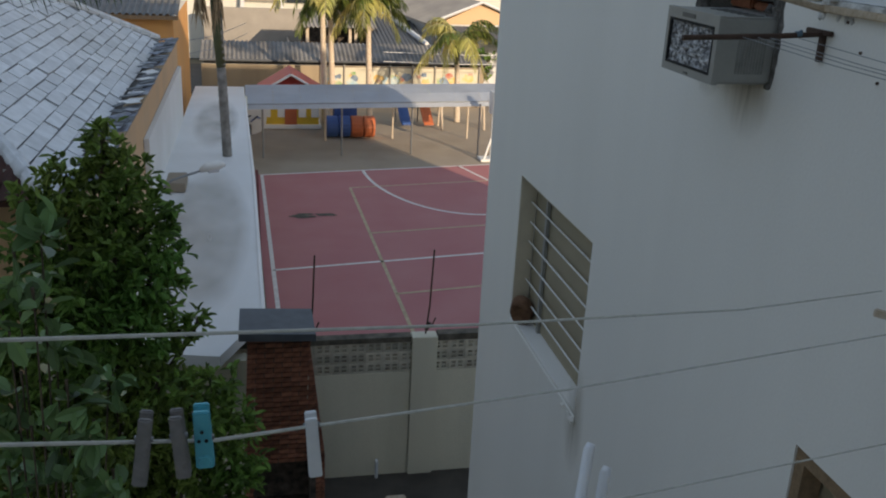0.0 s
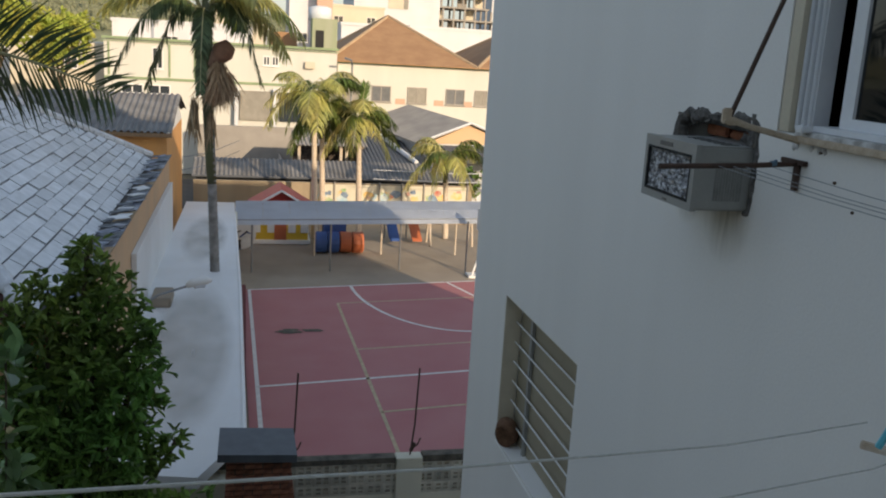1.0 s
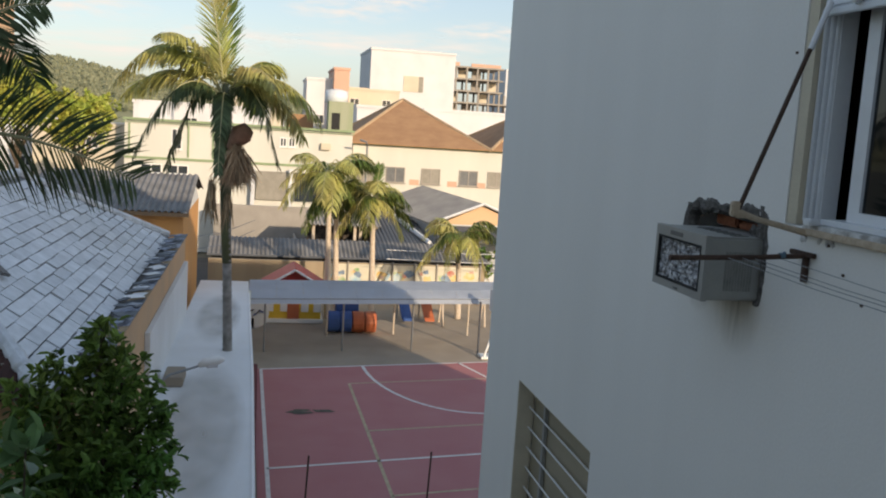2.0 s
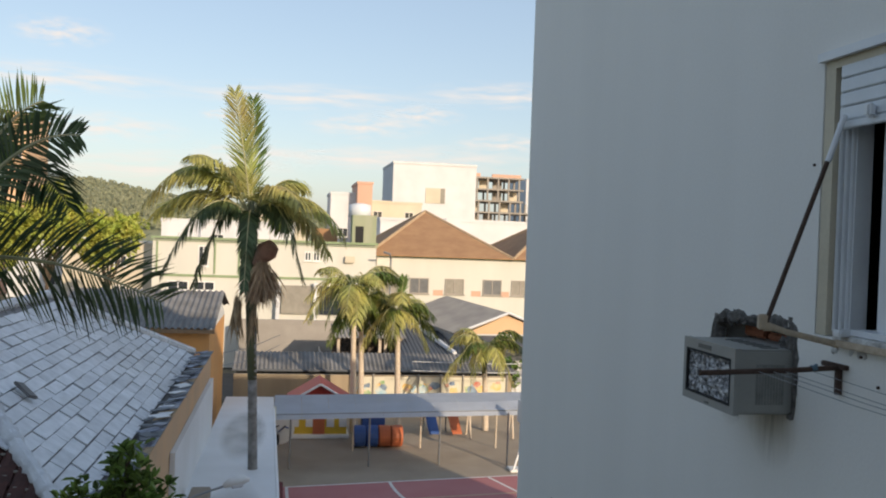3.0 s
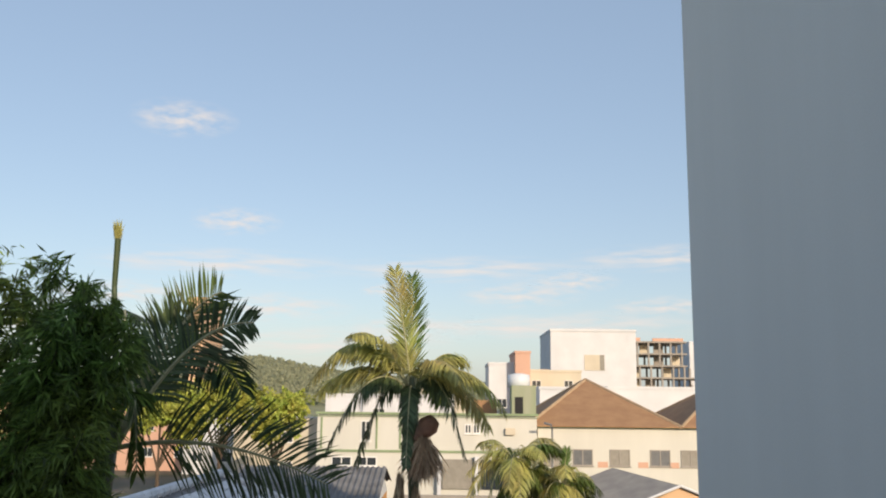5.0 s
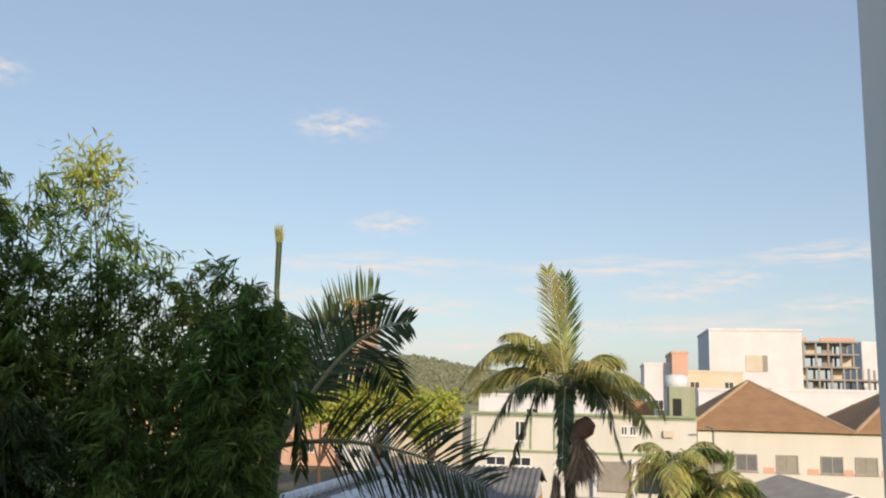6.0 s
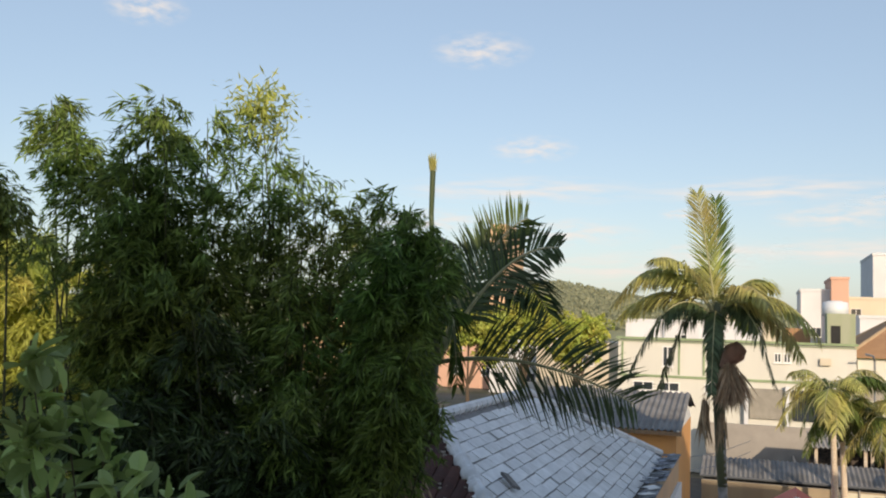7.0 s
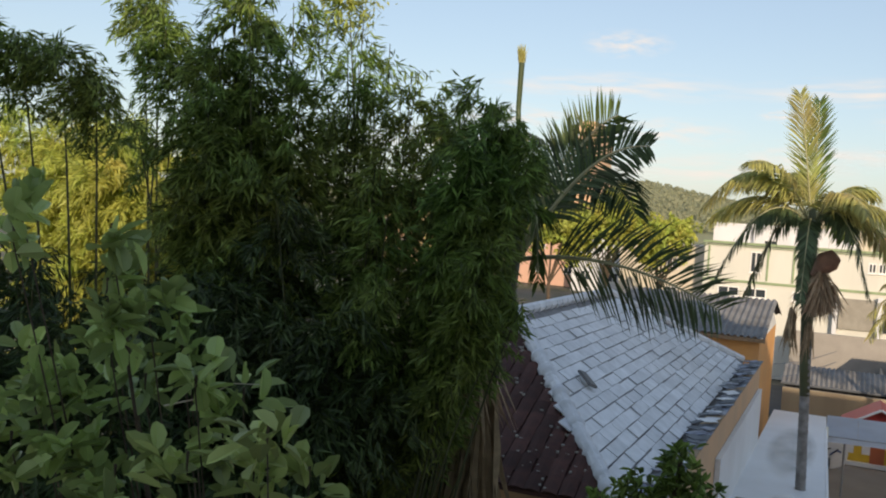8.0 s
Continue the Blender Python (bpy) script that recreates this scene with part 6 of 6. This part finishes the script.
FARB = [("cream_block", 9.8, 13, 118, 12.4, FARCREAM), ("cream_block", 11.2, 18.2, 125, 12.6, FARCREAM), ("white_shed_block", 9.5, 16.5, 95, 9.8, FARWHITE), ("white_shed_block", 15.5, 20, 104, 9.9, FARCREAM), ("white_shed_block", 17.5, 60, 100, 10.0, FARWHITE), ("pink_tower", 8.1, 9.9, 110, 14.3, FARPINK), ("white_shed_block", 5, 8.2, 112, 13.0, FARWHITE),
        ("cream_block", -3.5, 0.5, 108, 12.2, FARCREAM), ("low_house", -12, 2, 90, 8.8, FARWHITE), ("low_house", -22, -11, 95, 6.3, FARCREAM), ("orange_tower", -33.2, -31.1, 115, 21.0, FARORANGE), ("low_house", -45, -30, 110, 6.8, FARPINK), ("low_house", -30, -20, 105, 6.6, FARWHITE), ("low_house", -65, -48, 120, 8.0, FARORANGE)]
rng = random.Random(21)
for name, x0, x1, y, top, m in FARB:
    t = thing(name, (x0 + x1) / 2, y, 0, "far " + m.name.split("_")[1] + " rendered building", "building", "far buildings")
    part("wall", boxes((x0, x1, y, y + 10, 0, top)), m, t)
    part("parapet", boxes((x0 - 0.1, x1 + 0.1, y - 0.1, y + 10.1, top, top + 0.3)), m, t)
    n = max(1, int((x1 - x0) / 3.2))
    for k in range(n):
        for zz in (top - 2.2, top - 5.2):
            if zz > 1 and rng.random() < 0.75:
                x = x0 + (k + 0.5) * (x1 - x0) / n
                window_in(t, x - 0.6, x + 0.6, y, zz, zz + 1.1, PANE)

# sheds and houses between the playground and the street
shed = thing("grey_gabled_house", 10, 49, 0, "house with a weathered grey gable roof and an orange gable", "house")
R0, R1 = Vector((11.6, 46.4, 4.35)), Vector((9.4, 53.0, 4.75))
L0, L1, S0, S1 = Vector((8.7, 46.0, 3.25)), Vector((6.5, 52.6, 3.7)), Vector((14.4, 46.8, 3.25)), Vector((12.2, 53.4, 3.7))
part("wall", prism([(9.0, 46.5, 0), (14.0, 46.9, 0), (14.0, 46.9, 3.2), (9.0, 46.5, 3.2)], (-1.9, 6.0, 0)), FARWHITE, shed)
part("gable", prism([(9.3, 46.45, 3.2), (14.0, 46.85, 3.2), (11.6, 46.65, 4.22)], (-0.06, 0.2, 0)), FARORANGE, shed, "orange gable")
part("roof", slab([L0, R0, R1, L1], 0.08), TANSHEET, shed, "weathered tan sheet roof slope")
part("roof", slab([R0, S0, S1, R1], 0.08), TANSHEET, shed, "weathered tan sheet roof slope")
part("verge", tube([R0, S0], 0.07, 6), FARWHITE, shed)
part("verge", tube([L0, R0], 0.07, 6), FARWHITE, shed)
part("lean_to", slab([(8.9, 44.6, 2.5), (14.5, 44.9, 2.5), (14.3, 46.5, 3.15), (9.0, 46.2, 3.15)], 0.06), SLATE, shed, "dark lean-to roof")
part("post", boxes((9.0, 9.14, 44.8, 44.94, 0, 2.44), (14.1, 14.24, 45.1, 45.24, 0, 2.44)), PALEWOOD, shed)
for x0, x1, y0, z0, y1, z1, m in ((5.6, 8.4, 43.9, 2.35, 52, 3.5, SLATE), (2.4, 5.0, 45.5, 3.0, 49, 3.35, TANSHEET), (4.9, 6.2, 46.5, 2.9, 50, 3.4, TANSHEET)):
    t = thing("grey_shed", (x0 + x1) / 2, y0, 0, "open shed under a grey corrugated roof", "shed", "sheds behind the playground")
    part("roof", corrugated(x0, x1, y0, z0, y1, z1, 0.2, 0.035), m, t, "grey corrugated roof")
    for x in (x0 + 0.2, x1 - 0.3):
        part("post", boxes((x, x + 0.14, y0 + 0.3, y0 + 0.44, 0, z0 - 0.05)), PALEWOOD, t)
    part("back_wall", boxes((x0 + 0.1, x1 - 0.1, y1 - 0.3, y1 - 0.15, 0, z1 - 0.12)), MORTAR, t)
solid("pale_roof_edge", tube([(8.3, 43.9, 2.5), (7.0, 50, 3.4)], 0.12, 6), FARWHITE, "pale rendered roof edge of the sheds", "roof edge")
long_shed = thing("long_shed", 3, 42, 0, "long low shed with a dark corrugated roof", "shed")
part("roof", corrugated(-2.3, 10.8, 41.6, 1.95, 43.6, 2.5, 0.2, 0.035, 4), FIBRO, long_shed, "dark corrugated roof")
part("wall", boxes((-2.2, 10.7, 43.3, 43.5, 0, 2.35)), MORTAR, long_shed)
part("gutter", tube([(-2.3, 41.5, 1.92), (10.8, 41.5, 1.92)], 0.06, 6), SLATE, long_shed)
solid("road", slab([(-3, 44.2, -0.02), (2.0, 44.2, -0.02), (3.5, 53.0, -0.02), (-4.5, 53.0, -0.02)], 0.03), ASPHALT, "worn grey yard of the street behind", "road", kind="structure")
solid("pale_box", boxes((-0.55, 0.25, 49.0, 49.8, 0, 0.7), bevel=0.03), FARWHITE, "white box standing in the street yard", "box")
solid("ramp_wall", boxes((-2.6, 5.0, 53.0, 53.3, 0, 3.1), (1.9, 2.0, 49, 53, 0, 1.6)), CONCRETE, "dull grey retaining wall at the end of the street yard", "wall", kind="structure")
for x in (2.2, 3.0, 3.8, 4.5):
    t = thing("parked_car", x, 45.5, 0, "small dark parked car under the shed", "car", "parked cars")
    part("body", boxes((x - 0.33, x + 0.33, 45.0, 47.2, 0.2, 0.75), bevel=0.08), SLATE, t)
    part("cabin", boxes((x - 0.28, x + 0.28, 45.5, 46.8, 0.7, 1.2), bevel=0.12), PANE, t)
    for dx in (-0.3, 0.3):
        for y in (45.4, 46.8):
            part("wheel", tube([(x + dx - 0.06, y, 0.22), (x + dx + 0.06, y, 0.22)], 0.22, 10), DARK, t)
wires = thing("power_wires", 9, 40, 2.3, "thin pale overhead wires behind the playground", "wires")
for z in (2.35, 2.75):
    part("wire", tube([(5.5, 39, z), (9, 39, z - 0.06), (14, 39, z)], 0.015, 5), PEGWHITE, wires)
    part("wire", tube([(-1.9, 29.0, z + 1.6), (-1.2, 31.0, z + 1.5), (-0.2, 36.0, z + 1.4)], 0.012, 5), WIRE, wires)

# hills
bm = bmesh.new()
cols = []
rng = random.Random(2)
for k in range(121):
    x = -520 + k * 6.5
    h = 20 + 12 * math.exp(-((x + 125) / 45) ** 2) + 9 * math.exp(-((x + 190) / 60) ** 2) + 4 * math.exp(-((x + 60) / 60) ** 2) + 3 * noise.noise((x * 0.03, 0, 0)) + 1.2 * noise.noise((x * 0.2, 3, 0))
    cols.append([bm.verts.new((x, 420 + j * 45, h * (j / 4) ** 0.7 if j <= 4 else h * 0.9)) for j in range(6)])
for a, b in zip(cols, cols[1:]):
    for j in range(5):
        bm.faces.new((a[j], b[j], b[j + 1], a[j + 1]))
hill_obj = solid("hill", bm, mat("hill_ground", (0.26, 0.27, 0.17), 0.95, 0.2, 0.05, 0.0, second=(0.20, 0.21, 0.12)), "wooded hill along the horizon", "hill", kind="structure")
g = np.random.default_rng(5)
n = 26000
hx, hj = g.uniform(-430, 60, n), g.uniform(0.6, 4.2, n)
hh = 20 + 12 * np.exp(-((hx + 125) / 45) ** 2) + 9 * np.exp(-((hx + 190) / 60) ** 2) + 4 * np.exp(-((hx + 60) / 60) ** 2)
base = np.stack([hx, 420 + hj * 45, hh * np.minimum(hj / 4, 1) ** 0.7 + g.uniform(-0.6, 1.0, n)], 1)
cloud = leaf_cloud(base, g.normal(size=(n, 3)) + [0, -0.2, 0.6], 0.6 * g.normal(size=(n, 3)) + [0, -1.0, 0.6], g.uniform(1.2, 2.8, n), g.uniform(1.2, 2.6, n))
solid("hill_woods", cloud, HILLLEAF, "olive green woods covering the hill, paled for haze", "woods", kind="stuff")

# clouds, far beyond everything
cm = bpy.data.materials.new("cloud_vapour")
cm.use_nodes = True
cn, cl = cm.node_tree.nodes, cm.node_tree.links.new
cn.remove(cn["Principled BSDF"])
tc, mp, nz, mr = cn.new("ShaderNodeTexCoord"), cn.new("ShaderNodeMapping"), cn.new("ShaderNodeTexNoise"), cn.new("ShaderNodeMapRange")
mp.inputs["Scale"].default_value = (1.6, 1.6, 1.6)
nz.inputs["Scale"].default_value, nz.inputs["Detail"].default_value = 1.5, 4
cl(tc.outputs["Object"], mp.inputs["Vector"])
cl(mp.outputs["Vector"], nz.inputs["Vector"])
mr.inputs["From Min"].default_value, mr.inputs["From Max"].default_value, mr.inputs["To Max"].default_value = 0.38, 0.70, 0.9
cl(nz.outputs["Fac"], mr.inputs["Value"])
ln, sub, mul = cn.new("ShaderNodeVectorMath"), cn.new("ShaderNodeMapRange"), cn.new("ShaderNodeMath")
ln.operation, mul.operation = "LENGTH", "MULTIPLY"
cl(tc.outputs["Object"], ln.inputs[0])
sub.inputs["From Min"].default_value, sub.inputs["From Max"].default_value = 1.0, 0.25
cl(ln.outputs["Value"], sub.inputs["Value"])
cl(sub.outputs["Result"], mul.inputs[0])
cl(mr.outputs["Result"], mul.inputs[1])
tp, em, mx = cn.new("ShaderNodeBsdfTransparent"), cn.new("ShaderNodeEmission"), cn.new("ShaderNodeMixShader")
em.inputs["Color"].default_value, em.inputs["Strength"].default_value = (1.0, 0.97, 0.95, 1), 0.55
cl(mul.outputs["Value"], mx.inputs["Fac"])
cl(tp.outputs["BSDF"], mx.inputs[1])
cl(em.outputs["Emission"], mx.inputs[2])
cl(mx.outputs["Shader"], cn["Material Output"].inputs["Surface"])
CLOUDS = [(-13.5, 11.0, 3.0, 1.0), (-4.0, 7.0, 1.8, 0.5), (4.6, 6.8, 4.4, 1.0), (13.5, 6.0, 4.0, 0.8), (4.4, 4.8, 6.5, 0.9), (-11.0, 5.8, 5.2, 1.1), (-20.0, 6.3, 5.0, 1.0), (-17.0, 17.0, 3.4, 1.3), (9.0, 4.8, 8.0, 1.2), (-2.5, 4.6, 4.5, 1.2), (-38.0, 18.0, 2.6, 1.2), (1.0, 8.4, 9.0, 1.0), (-14.0, 8.4, 9.0, 1.1), (14.0, 9.0, 7.0, 1.0), (-8.0, 3.6, 9.0, 1.3), (8.0, 7.6, 3.0, 0.8), (-24.0, 4.5, 8.0, 1.6)]
for k, (az, el, wd, hd) in enumerate(CLOUDS):
    r = 3200 + 30 * k
    a, e = radians(az), radians(el)
    m = bmesh.new()
    bmesh.ops.create_grid(m, x_segments=1, y_segments=1, size=1)
    ob = solid("cloud", m, cm, "thin white evening cloud", "cloud", "clouds", "structure")
    ob.matrix_world = look((r * math.sin(a) * math.cos(e), r * math.cos(a) * math.cos(e), 8 + r * math.sin(e)), (0, 0, 8)) @ Matrix.Diagonal((r * math.tan(radians(wd)), r * math.tan(radians(hd)), 400, 1))
    ob.visible_shadow = False
